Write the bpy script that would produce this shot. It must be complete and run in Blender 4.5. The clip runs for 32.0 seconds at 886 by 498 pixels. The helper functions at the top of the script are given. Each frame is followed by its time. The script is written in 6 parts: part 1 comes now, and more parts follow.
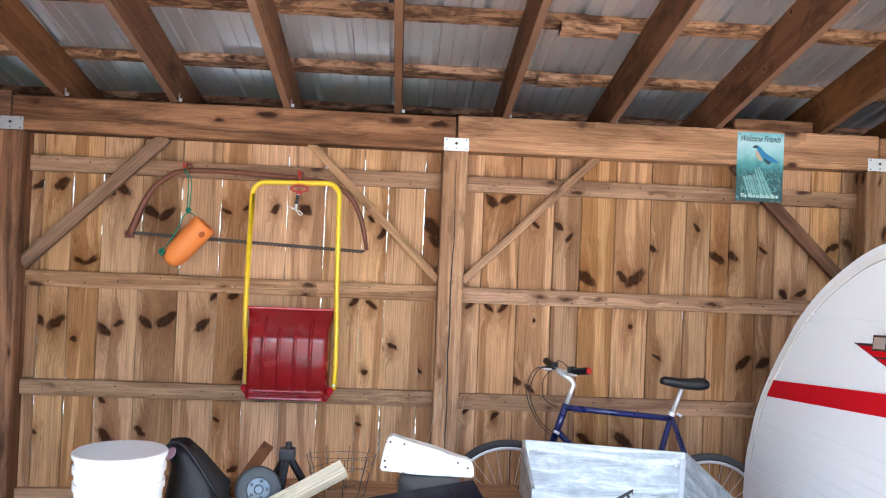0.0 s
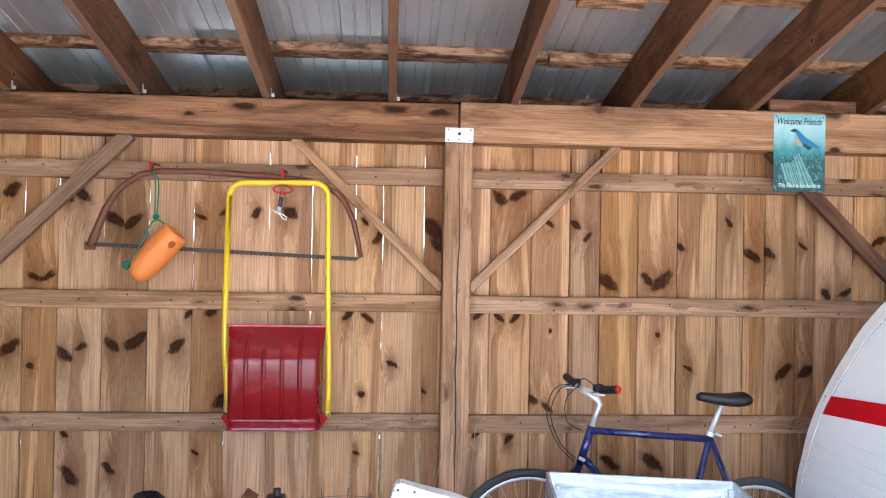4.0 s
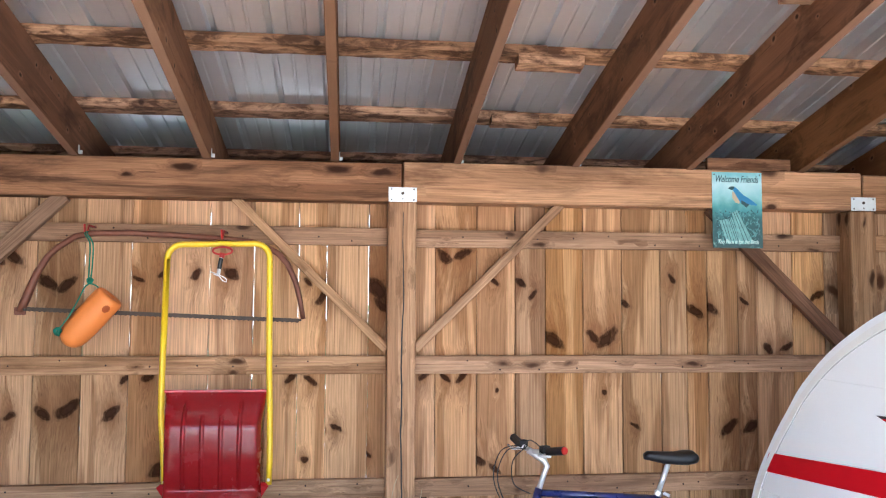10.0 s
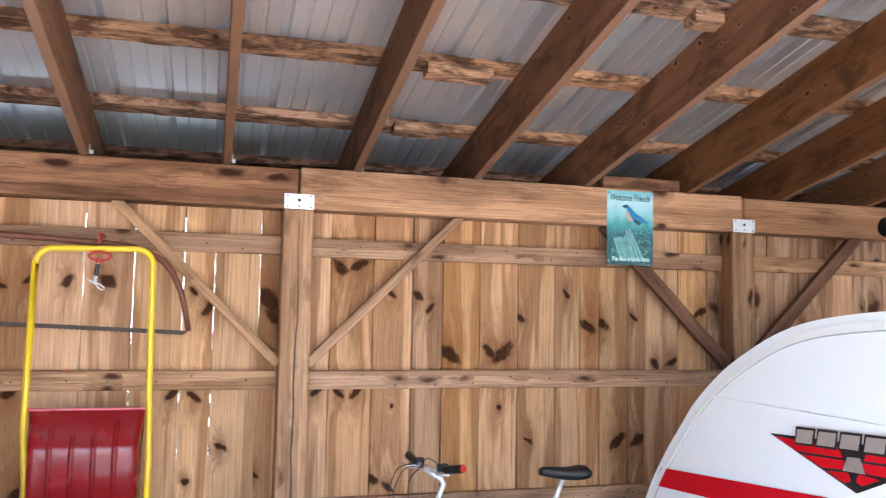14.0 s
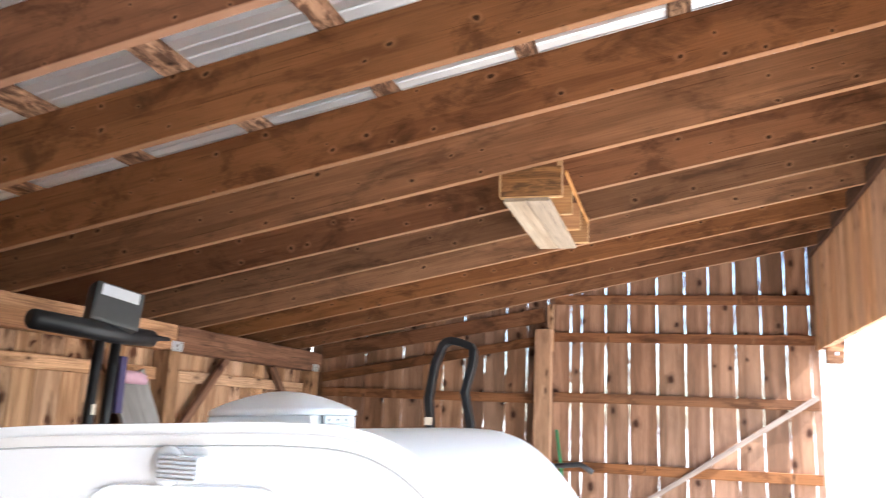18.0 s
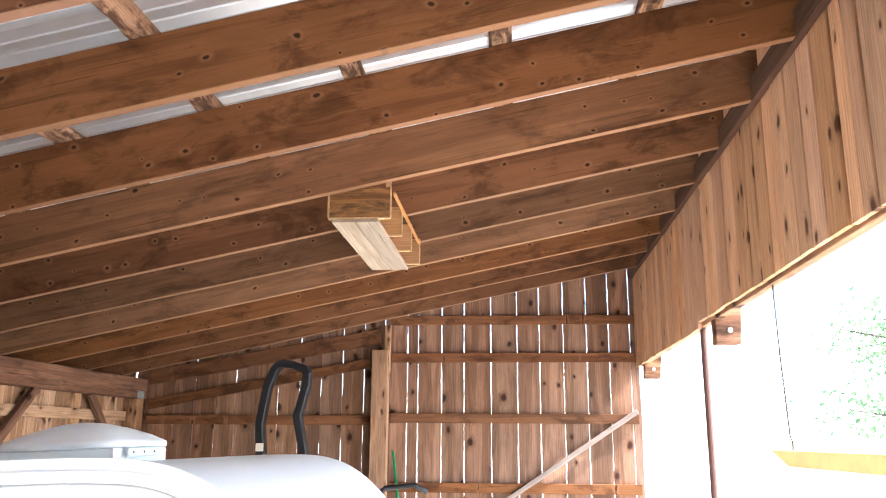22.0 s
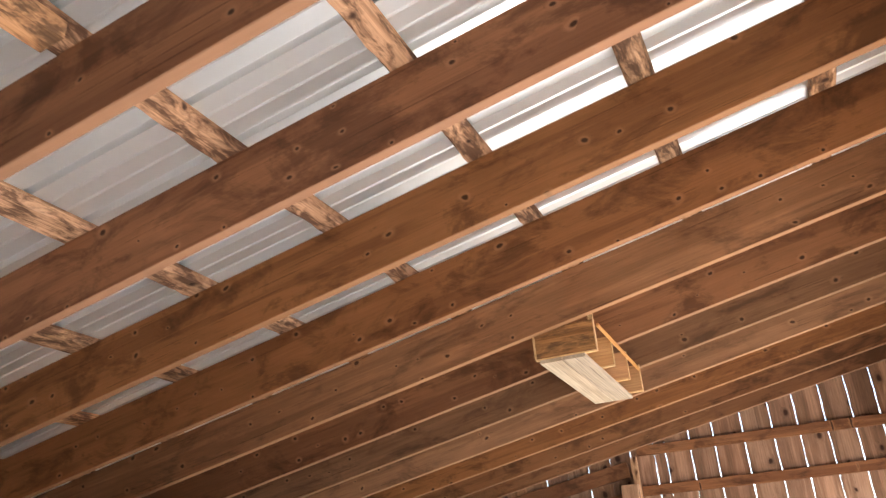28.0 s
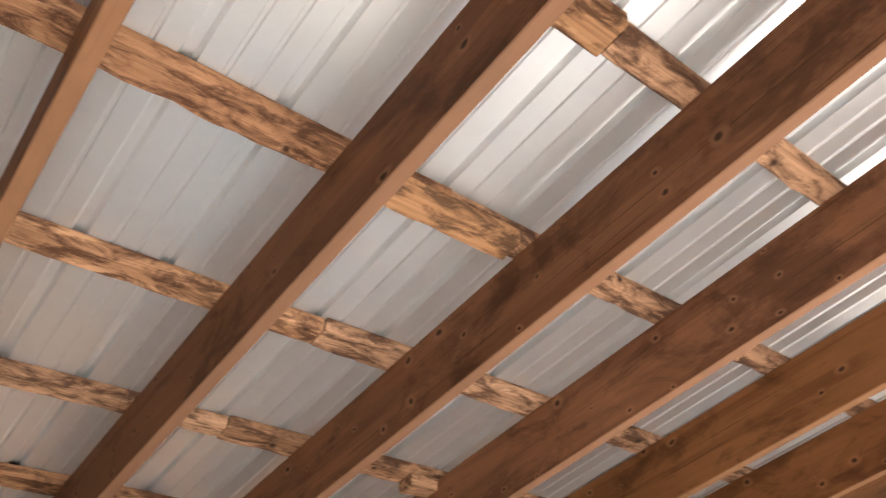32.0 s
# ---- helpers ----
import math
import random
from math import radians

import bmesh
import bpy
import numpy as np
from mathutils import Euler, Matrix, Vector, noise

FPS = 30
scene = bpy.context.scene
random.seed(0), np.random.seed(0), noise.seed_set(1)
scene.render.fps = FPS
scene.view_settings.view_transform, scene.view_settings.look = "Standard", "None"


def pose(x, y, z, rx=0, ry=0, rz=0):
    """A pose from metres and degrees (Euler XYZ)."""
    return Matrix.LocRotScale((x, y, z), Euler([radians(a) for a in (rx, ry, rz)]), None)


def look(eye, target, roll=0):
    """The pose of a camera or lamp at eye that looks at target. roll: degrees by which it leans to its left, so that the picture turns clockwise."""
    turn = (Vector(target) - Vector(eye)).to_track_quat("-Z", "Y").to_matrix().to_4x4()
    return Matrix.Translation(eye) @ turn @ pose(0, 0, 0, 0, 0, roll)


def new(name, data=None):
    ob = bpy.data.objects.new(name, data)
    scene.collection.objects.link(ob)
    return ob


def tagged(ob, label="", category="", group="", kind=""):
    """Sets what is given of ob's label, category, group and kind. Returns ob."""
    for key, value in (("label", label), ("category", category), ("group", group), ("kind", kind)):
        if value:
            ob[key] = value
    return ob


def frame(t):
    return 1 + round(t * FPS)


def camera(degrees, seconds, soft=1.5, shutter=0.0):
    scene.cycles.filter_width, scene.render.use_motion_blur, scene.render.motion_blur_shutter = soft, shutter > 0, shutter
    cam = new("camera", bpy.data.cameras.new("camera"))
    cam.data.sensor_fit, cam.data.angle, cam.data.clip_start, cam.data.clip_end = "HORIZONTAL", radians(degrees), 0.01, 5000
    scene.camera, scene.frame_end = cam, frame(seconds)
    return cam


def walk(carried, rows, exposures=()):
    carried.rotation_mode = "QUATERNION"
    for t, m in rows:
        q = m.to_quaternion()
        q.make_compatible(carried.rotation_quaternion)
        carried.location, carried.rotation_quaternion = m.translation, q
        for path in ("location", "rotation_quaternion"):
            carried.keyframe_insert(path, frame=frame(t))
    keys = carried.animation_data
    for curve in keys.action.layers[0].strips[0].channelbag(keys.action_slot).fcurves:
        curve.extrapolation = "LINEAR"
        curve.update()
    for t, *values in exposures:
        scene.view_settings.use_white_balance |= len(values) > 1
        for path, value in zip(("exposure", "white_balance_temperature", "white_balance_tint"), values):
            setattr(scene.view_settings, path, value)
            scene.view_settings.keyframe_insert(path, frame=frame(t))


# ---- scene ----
cam = camera(57.5, 32.0, soft=1.1, shutter=0.5)
PATH = [
    (0, (-0.272, -4.507, 1.662), (-0.174, -2.51, 1.695), 2.4),
    (0.5, (-0.35, -4.434, 1.676), (-0.21, -2.439, 1.718), 1.0),
    (1, (-0.374, -4.345, 1.685), (-0.247, -2.35, 1.718), 1.0),
    (1.5, (-0.344, -4.166, 1.683), (-0.298, -2.167, 1.735), 0.7),
    (2, (-0.339, -4.033, 1.706), (-0.293, -2.034, 1.77), 1.3),
    (2.5, (-0.358, -3.996, 1.714), (-0.261, -1.999, 1.765), 1.0),
    (3, (-0.354, -3.982, 1.721), (-0.232, -1.986, 1.748), 1.1),
    (3.5, (-0.338, -3.985, 1.722), (-0.209, -1.99, 1.741), 1.0),
    (5.5, (-0.319, -3.988, 1.716), (-0.208, -1.991, 1.741), 1.3),
    (6, (-0.314, -3.988, 1.716), (-0.214, -1.991, 1.746), 1.4),
    (6.5, (-0.316, -3.982, 1.717), (-0.217, -1.985, 1.743), 1.3),
    (7, (-0.301, -3.98, 1.715), (-0.194, -1.983, 1.745), 1.3),
    (7.5, (-0.298, -3.978, 1.713), (-0.165, -1.983, 1.758), 1.3),
    (8, (-0.293, -3.98, 1.724), (-0.138, -1.987, 1.78), 1.3),
    (8.5, (-0.279, -3.971, 1.729), (-0.11, -1.98, 1.798), 0.9),
    (9, (-0.263, -3.965, 1.749), (-0.072, -1.975, 1.83), 0.6),
    (9.5, (-0.26, -3.961, 1.769), (-0.047, -1.975, 1.876), 0.5),
    (10, (-0.26, -3.964, 1.782), (-0.029, -1.982, 1.92), 0.3),
    (10.5, (-0.258, -3.97, 1.789), (-0.036, -1.989, 1.947), 0.0),
    (11, (-0.285, -3.971, 1.81), (-0.066, -1.989, 1.963), -0.0),
    (11.5, (-0.269, -3.977, 1.785), (-0.063, -1.994, 1.945), -0.0),
    (12, (-0.261, -3.984, 1.773), (-0.07, -2.0, 1.93), 0.1),
    (12.5, (-0.279, -3.969, 1.778), (-0.087, -1.985, 1.934), 0.3),
    (13, (-0.299, -3.959, 1.77), (-0.039, -1.983, 1.935), 0.9),
    (13.5, (-0.376, -3.905, 1.788), (0.043, -1.956, 1.949), 1.0),
    (15.5, (-0.363, -3.544, 1.873), (0.702, -1.868, 2.11), 2.2),
    (16, (-0.326, -3.448, 1.888), (1.056, -2.031, 2.18), 2.6),
    (16.5, (-0.321, -3.426, 1.9), (1.258, -2.243, 2.232), 3.2),
    (17, (-0.321, -3.449, 1.909), (1.401, -2.501, 2.274), 3.1),
    (17.5, (-0.319, -3.478, 1.914), (1.503, -2.748, 2.298), 2.5),
    (18, (-0.307, -3.507, 1.916), (1.574, -2.96, 2.317), 2.4),
    (18.5, (-0.29, -3.529, 1.912), (1.633, -3.184, 2.336), 2.4),
    (19, (-0.275, -3.563, 1.919), (1.666, -3.364, 2.359), 2.1),
    (19.5, (-0.281, -3.568, 1.931), (1.659, -3.448, 2.402), 2.0),
    (20, (-0.283, -3.57, 1.934), (1.651, -3.485, 2.436), 1.7),
    (20.5, (-0.289, -3.573, 1.933), (1.644, -3.476, 2.439), 1.4),
    (21, (-0.287, -3.576, 1.933), (1.647, -3.449, 2.425), 1.2),
    (21.5, (-0.281, -3.585, 1.928), (1.657, -3.433, 2.399), 0.7),
    (22, (-0.269, -3.588, 1.928), (1.67, -3.413, 2.387), 0.4),
    (22.5, (-0.262, -3.584, 1.93), (1.674, -3.383, 2.388), 0.2),
    (23, (-0.255, -3.589, 1.927), (1.677, -3.373, 2.395), -0.2),
    (23.5, (-0.247, -3.605, 1.928), (1.682, -3.381, 2.405), -0.5),
    (24, (-0.244, -3.623, 1.927), (1.68, -3.375, 2.413), -0.8),
    (24.5, (-0.236, -3.641, 1.931), (1.676, -3.339, 2.435), -1.7),
    (25, (-0.22, -3.665, 1.938), (1.671, -3.297, 2.474), -2.9),
    (25.5, (-0.225, -3.687, 1.939), (1.642, -3.26, 2.517), -4.3),
    (27.5, (-0.242, -3.775, 1.956), (1.503, -3.127, 2.688), -4.7),
    (28, (-0.27, -3.742, 1.948), (1.435, -3.056, 2.736), -4.5),
    (28.5, (-0.3, -3.751, 1.972), (1.354, -2.997, 2.806), -3.8),
    (29, (-0.334, -3.752, 1.992), (1.264, -2.932, 2.87), -3.5),
    (29.5, (-0.352, -3.753, 1.989), (1.205, -2.879, 2.891), -2.4),
    (30, (-0.361, -3.731, 1.99), (1.137, -2.783, 2.916), -2.0),
    (30.5, (-0.385, -3.718, 1.987), (1.033, -2.709, 2.972), -1.2),
    (31, (-0.421, -3.707, 1.99), (0.888, -2.623, 3.045), -0.3),
    (31.5, (-0.447, -3.695, 1.995), (0.715, -2.489, 3.089), -0.1),
    (32, (-0.462, -3.683, 1.994), (0.574, -2.375, 3.097), 0.4),
]
walk(cam, [(t, look(eye, target, roll)) for t, eye, target, roll in PATH], exposures=[(0.0, 2.78, 5650, 10), (3.0, 2.9, 5400, 10), (9.0, 2.86, 5600, 10), (13.0, 2.87, 5340, 10), (16.2, 3.02, 5800, 10), (19.0, 2.92, 5850, 10), (25.0, 2.9, 5820, 10), (28.0, 2.86, 6350, 10), (32.0, 2.66, 6500, 10)])

# ---- light ----
world = bpy.data.worlds.new("world")
scene.world = world
world.use_nodes = True
wn = world.node_tree
sky = wn.nodes.new("ShaderNodeTexSky")
sky.sky_type = "NISHITA"
sky.sun_disc = False
SUN_EL, SUN_AZ = 46.0, 188.0
sky.sun_elevation, sky.sun_rotation = radians(SUN_EL), radians(SUN_AZ)
wn.links.new(sky.outputs[0], wn.nodes["Background"].inputs[0])
wn.nodes["Background"].inputs[1].default_value = 0.15
sun = new("sun", bpy.data.lights.new("sun", "SUN"))
sun.data.energy, sun.data.angle, sun.data.color = 5.0, radians(0.5), (1.0, 0.96, 0.91)
az, el = radians(SUN_AZ), radians(SUN_EL)
sun.matrix_world = look((0, 0, 0), (-math.sin(az) * math.cos(el), -math.cos(az) * math.cos(el), -math.sin(el)))


# ---- materials ----
def mat(name):
    m = bpy.data.materials.new(name)
    m.use_nodes = True
    n = m.node_tree.nodes
    return m, n, m.node_tree.links, n["Principled BSDF"]


def ramp(n, stops):
    r = n.new("ShaderNodeValToRGB")
    els = r.color_ramp.elements
    while len(els) < len(stops):
        els.new(0.5)
    for e, (p, c) in zip(els, stops):
        e.position = p
        e.color = (*c, 1) if len(c) == 3 else c
    return r


def mathn(n, l, op, a, b=None, c=None, clamp=False):
    k = n.new("ShaderNodeMath")
    k.operation, k.use_clamp = op, clamp
    for s, v in zip(k.inputs, (a, b, c)):
        if v is None:
            continue
        if isinstance(v, (int, float)):
            s.default_value = v
        else:
            l.new(v, s)
    return k.outputs[0]


def mixc(n, l, fac, a, b, mode="MIX"):
    k = n.new("ShaderNodeMix")
    k.data_type, k.blend_type = "RGBA", mode
    for s, v in ((k.inputs[0], fac), (k.inputs[6], a), (k.inputs[7], b)):
        if isinstance(v, (int, float)):
            s.default_value = v
        elif isinstance(v, tuple):
            s.default_value = (*v, 1)
        else:
            l.new(v, s)
    return k.outputs[2]


def noise_of(n, l, vec, scale, detail=3, rough=0.5, dist=0.0):
    k = n.new("ShaderNodeTexNoise")
    k.inputs["Scale"].default_value, k.inputs["Detail"].default_value = scale, detail
    k.inputs["Roughness"].default_value, k.inputs["Distortion"].default_value = rough, dist
    if vec is not None:
        l.new(vec, k.inputs["Vector"])
    return k.outputs["Fac"]


def mapped(n, l, vec, scale, loc=(0, 0, 0)):
    k = n.new("ShaderNodeMapping")
    k.inputs["Scale"].default_value, k.inputs["Location"].default_value = scale, loc
    l.new(vec, k.inputs["Vector"])
    return k.outputs[0]


def bump(n, l, b, height, strength, dist=0.002):
    k = n.new("ShaderNodeBump")
    k.inputs["Strength"].default_value, k.inputs["Distance"].default_value = strength, dist
    l.new(height, k.inputs["Height"])
    l.new(k.outputs[0], b.inputs["Normal"])


def vmath(n, l, op, a, b=None):
    k = n.new("ShaderNodeVectorMath")
    k.operation = op
    for s, v in zip(k.inputs, (a, b)):
        if isinstance(v, tuple):
            s.default_value = v
        elif v is not None:
            l.new(v, s)
    return k.outputs["Value"] if op == "LENGTH" else k.outputs[0]


def wood(name, sap, heart, knot, band=0.6, knots=(6.0, 5.0, 5.0, 0.6), knot_size=0.16, whorl=0.0, stain=0.0, stain_scale=(1.6, 6, 6), stain_at=(0.47, 0.66), rough=0.75, vary=0.35, stain_col=(0.05, 0.03, 0.02), grain=0.6, placed=(), edge=None, pale=None):
    """Sawn softwood, its grain along the piece's own x: sap and heart bands, fine grain, small knots; whorl: metres between pairs of winged knots; placed: names of the pieces' own knots (along, across, size)."""
    m, n, l, b = mat(name)
    co = n.new("ShaderNodeTexCoord").outputs["Object"]
    info = n.new("ShaderNodeObjectInfo").outputs["Random"]
    sh = n.new("ShaderNodeVectorMath")
    sh.operation = "SCALE"
    sh.inputs[0].default_value = (37.0, 11.0, 23.0)
    l.new(info, sh.inputs["Scale"])
    v = vmath(n, l, "ADD", co, sh.outputs[0])
    wob = n.new("ShaderNodeTexNoise")
    wob.inputs["Scale"].default_value = 13
    wob.inputs["Detail"].default_value = 1.0
    l.new(v, wob.inputs["Vector"])
    wv = n.new("ShaderNodeVectorMath")
    wv.operation = "MULTIPLY_ADD"
    l.new(wob.outputs["Color"], wv.inputs[0])
    wv.inputs[1].default_value = (0.03, 0.03, 0.03)
    l.new(v, wv.inputs[2])
    # single knots
    vo = n.new("ShaderNodeTexVoronoi")
    vo.inputs["Scale"].default_value = 1.0
    vo.inputs["Randomness"].default_value = 0.6
    kv = mapped(n, l, wv.outputs[0], (knots[0], knots[1], knots[2]))
    if 0.0 in knots[1:3]:
        # knots that go right through a thin piece
        vo.voronoi_dimensions = "2D"
        vo.inputs["Randomness"].default_value = 0.95
        ks, kc = n.new("ShaderNodeSeparateXYZ"), n.new("ShaderNodeCombineXYZ")
        l.new(kv, ks.inputs[0])
        l.new(ks.outputs[0], kc.inputs[0])
        l.new(ks.outputs[2 if knots[1] == 0.0 else 1], kc.inputs[1])
        kv = kc.outputs[0]
    l.new(kv, vo.inputs["Vector"])
    pick = n.new("ShaderNodeSeparateColor")
    l.new(vo.outputs["Color"], pick.inputs[0])
    on = mathn(n, l, "GREATER_THAN", pick.outputs[0], knots[3])
    size = mathn(n, l, "MULTIPLY_ADD", pick.outputs[1], knot_size * 0.8, knot_size * 0.5)
    d1 = mathn(n, l, "DIVIDE", vo.outputs["Distance"], size)
    d1 = mathn(n, l, "ADD", d1, mathn(n, l, "MULTIPLY", mathn(n, l, "SUBTRACT", 1.0, on), 9.0))
    dist = d1
    if placed:
        so = n.new("ShaderNodeSeparateXYZ")
        l.new(co, so.inputs[0])
        sw = n.new("ShaderNodeSeparateColor")
        l.new(wob.outputs["Color"], sw.inputs[0])
        px = mathn(n, l, "MULTIPLY_ADD", sw.outputs[0], 0.05, mathn(n, l, "SUBTRACT", so.outputs[0], 0.025))
        py = mathn(n, l, "MULTIPLY_ADD", sw.outputs[1], 0.04, mathn(n, l, "SUBTRACT", so.outputs[1], 0.02))
        dist = wide = None
        for key in placed:
            at = n.new("ShaderNodeAttribute")
            at.attribute_type, at.attribute_name = "OBJECT", key
            kn = n.new("ShaderNodeSeparateXYZ")
            l.new(at.outputs["Vector"], kn.inputs[0])
            sz = mathn(n, l, "MULTIPLY", kn.outputs[2], 1.45)
            du = mathn(n, l, "SUBTRACT", px, kn.outputs[0])
            dv = mathn(n, l, "SUBTRACT", py, kn.outputs[1])
            # large knots are cut aslant and lean up and out from the board's middle
            big = mathn(n, l, "GREATER_THAN", sz, 0.02)
            lean = mathn(n, l, "MULTIPLY", mathn(n, l, "SIGN", kn.outputs[1]), mathn(n, l, "MULTIPLY", big, -0.55))
            dt = mathn(n, l, "MULTIPLY_ADD", dv, lean, du)
            flat_ = mathn(n, l, "MULTIPLY_ADD", big, -0.38, 1.0)
            q = mathn(n, l, "SQRT", mathn(n, l, "ADD", mathn(n, l, "POWER", mathn(n, l, "DIVIDE", dt, mathn(n, l, "MULTIPLY", sz, flat_)), 2.0), mathn(n, l, "POWER", mathn(n, l, "DIVIDE", dv, sz), 2.0)))
            h = mathn(n, l, "SQRT", mathn(n, l, "ADD", mathn(n, l, "POWER", mathn(n, l, "DIVIDE", du, mathn(n, l, "MULTIPLY", sz, 1.9)), 2.0), mathn(n, l, "POWER", mathn(n, l, "DIVIDE", dv, mathn(n, l, "MULTIPLY", sz, 0.8)), 2.0)))
            dist = q if dist is None else mathn(n, l, "MINIMUM", dist, q)
            wide = h if wide is None else mathn(n, l, "MINIMUM", wide, h)
    elif whorl:
        su = n.new("ShaderNodeSeparateXYZ")
        l.new(v, su.inputs[0])
        so = n.new("ShaderNodeSeparateXYZ")
        l.new(co, so.inputs[0])
        sw = n.new("ShaderNodeSeparateColor")
        l.new(wob.outputs["Color"], sw.inputs[0])
        u = mathn(n, l, "DIVIDE", su.outputs[0], whorl)
        cell = mathn(n, l, "FLOOR", u)
        wn1 = n.new("ShaderNodeTexWhiteNoise")
        wn1.noise_dimensions = "1D"
        l.new(mathn(n, l, "MULTIPLY_ADD", info, 977.0, cell), wn1.inputs["W"])
        r = n.new("ShaderNodeSeparateColor")
        l.new(wn1.outputs["Color"], r.inputs[0])
        yy = mathn(n, l, "MULTIPLY_ADD", sw.outputs[0], 0.05, mathn(n, l, "SUBTRACT", so.outputs[1], 0.025))
        side = mathn(n, l, "GREATER_THAN", yy, 0.0)
        wn2 = n.new("ShaderNodeTexWhiteNoise")
        wn2.noise_dimensions = "1D"
        l.new(mathn(n, l, "MULTIPLY_ADD", side, 0.37, mathn(n, l, "MULTIPLY_ADD", info, 331.0, mathn(n, l, "MULTIPLY", cell, 1.71))), wn2.inputs["W"])
        r2 = n.new("ShaderNodeSeparateColor")
        l.new(wn2.outputs["Color"], r2.inputs[0])
        mid = mathn(n, l, "ADD", cell, mathn(n, l, "MULTIPLY_ADD", r.outputs[0], 0.5, 0.25))
        du = mathn(n, l, "MULTIPLY", mathn(n, l, "SUBTRACT", u, mid), whorl)
        du = mathn(n, l, "MULTIPLY_ADD", sw.outputs[1], 0.05, mathn(n, l, "SUBTRACT", du, 0.025))
        dy = mathn(n, l, "SUBTRACT", mathn(n, l, "ABSOLUTE", yy), mathn(n, l, "MULTIPLY_ADD", r.outputs[1], 0.022, 0.032))
        dt = mathn(n, l, "ADD", du, mathn(n, l, "MULTIPLY", dy, mathn(n, l, "MULTIPLY_ADD", r.outputs[2], 1.3, -0.65)))
        sz = mathn(n, l, "MULTIPLY_ADD", r2.outputs[0], 1.0, 0.48)
        q = mathn(n, l, "SQRT", mathn(n, l, "ADD", mathn(n, l, "POWER", mathn(n, l, "DIVIDE", dt, 0.027), 2.0), mathn(n, l, "POWER", mathn(n, l, "DIVIDE", dy, 0.036), 2.0)))
        off = mathn(n, l, "MULTIPLY", mathn(n, l, "LESS_THAN", r2.outputs[1], 0.43), 9.0)
        q = mathn(n, l, "ADD", mathn(n, l, "DIVIDE", q, sz), off)
        dist = mathn(n, l, "MINIMUM", d1, q)
        qh = mathn(n, l, "SQRT", mathn(n, l, "ADD", mathn(n, l, "POWER", mathn(n, l, "DIVIDE", dt, 0.06), 2.0), mathn(n, l, "POWER", mathn(n, l, "DIVIDE", dy, 0.03), 2.0)))
        wide = mathn(n, l, "MINIMUM", d1, mathn(n, l, "ADD", mathn(n, l, "DIVIDE", qh, sz), off))
    else:
        wide = dist
    if placed:
        # growth rings inside a knot
        ring = mathn(n, l, "SINE", mathn(n, l, "MULTIPLY", dist, 14.0))
        dist = mathn(n, l, "MULTIPLY_ADD", ring, 0.07, dist)
        frayed = noise_of(n, l, mapped(n, l, v, (28, 60, 60)), 1.0, 3, 0.6)
        dist = mathn(n, l, "ADD", dist, mathn(n, l, "MULTIPLY_ADD", frayed, 0.8, -0.4))
    halo = mathn(n, l, "POWER", mathn(n, l, "SUBTRACT", 1.0, mathn(n, l, "DIVIDE", wide, 2.9), clamp=True), 1.6)
    cm = n.new("ShaderNodeMapRange")
    cm.interpolation_type = "SMOOTHSTEP"
    cm.inputs[1].default_value, cm.inputs[2].default_value, cm.inputs[3].default_value, cm.inputs[4].default_value = 1.3, 0.5, 0.0, 1.0
    l.new(dist, cm.inputs[0])
    core = cm.outputs[0]
    # grain that bends round the knots
    bend = n.new("ShaderNodeCombineXYZ")
    l.new(mathn(n, l, "MULTIPLY", halo, 0.04), bend.inputs[1])
    l.new(mathn(n, l, "MULTIPLY", halo, 0.04), bend.inputs[2])
    gv = vmath(n, l, "ADD", v, bend.outputs[0])
    broad = noise_of(n, l, mapped(n, l, gv, (0.5, 8, 8)), 1.0, 3, 0.55, 0.4)
    wave = n.new("ShaderNodeTexWave")
    wave.wave_type, wave.bands_direction = "BANDS", "Y"
    wave.inputs["Scale"].default_value = 6.0
    wave.inputs["Distortion"].default_value = 7.0
    wave.inputs["Detail"].default_value = 3.0
    wave.inputs["Detail Scale"].default_value = 0.7
    l.new(mapped(n, l, gv, (0.35, 3.2, 3.2)), wave.inputs["Vector"])
    fine = noise_of(n, l, mapped(n, l, gv, (3, 160, 160)), 1.0, 4, 0.6)
    mott = noise_of(n, l, mapped(n, l, v, (3.0, 9, 9)), 1.0, 5, 0.65, 0.6)
    hb = ramp(n, [(0.475, (0, 0, 0)), (0.53, (1, 1, 1))])
    l.new(broad, hb.inputs[0])
    col = mixc(n, l, mathn(n, l, "MULTIPLY", hb.outputs[0], band), sap, heart)
    col = mixc(n, l, mathn(n, l, "MULTIPLY", wave.outputs["Fac"], 0.15), col, tuple(c * 0.75 for c in heart))
    crisp = n.new("ShaderNodeMapRange")
    crisp.inputs[1].default_value, crisp.inputs[2].default_value = 0.34, 0.66
    l.new(fine, crisp.inputs[0])
    gr = mathn(n, l, "ADD", mathn(n, l, "MULTIPLY", crisp.outputs[0], grain * 0.75), mathn(n, l, "MULTIPLY_ADD", mott, 0.6, 0.7 - grain * 0.375))
    g3 = n.new("ShaderNodeCombineColor")
    for i in range(3):
        l.new(gr, g3.inputs[i])
    col = mixc(n, l, 1.0, col, g3.outputs[0], "MULTIPLY")
    if stain:
        st = ramp(n, [(stain_at[0], (0, 0, 0)), (stain_at[1], (1, 1, 1))])
        l.new(noise_of(n, l, mapped(n, l, v, stain_scale), 1.0, 6, 0.68, 0.5), st.inputs[0])
        col = mixc(n, l, mathn(n, l, "MULTIPLY", st.outputs[0], stain), col, stain_col)
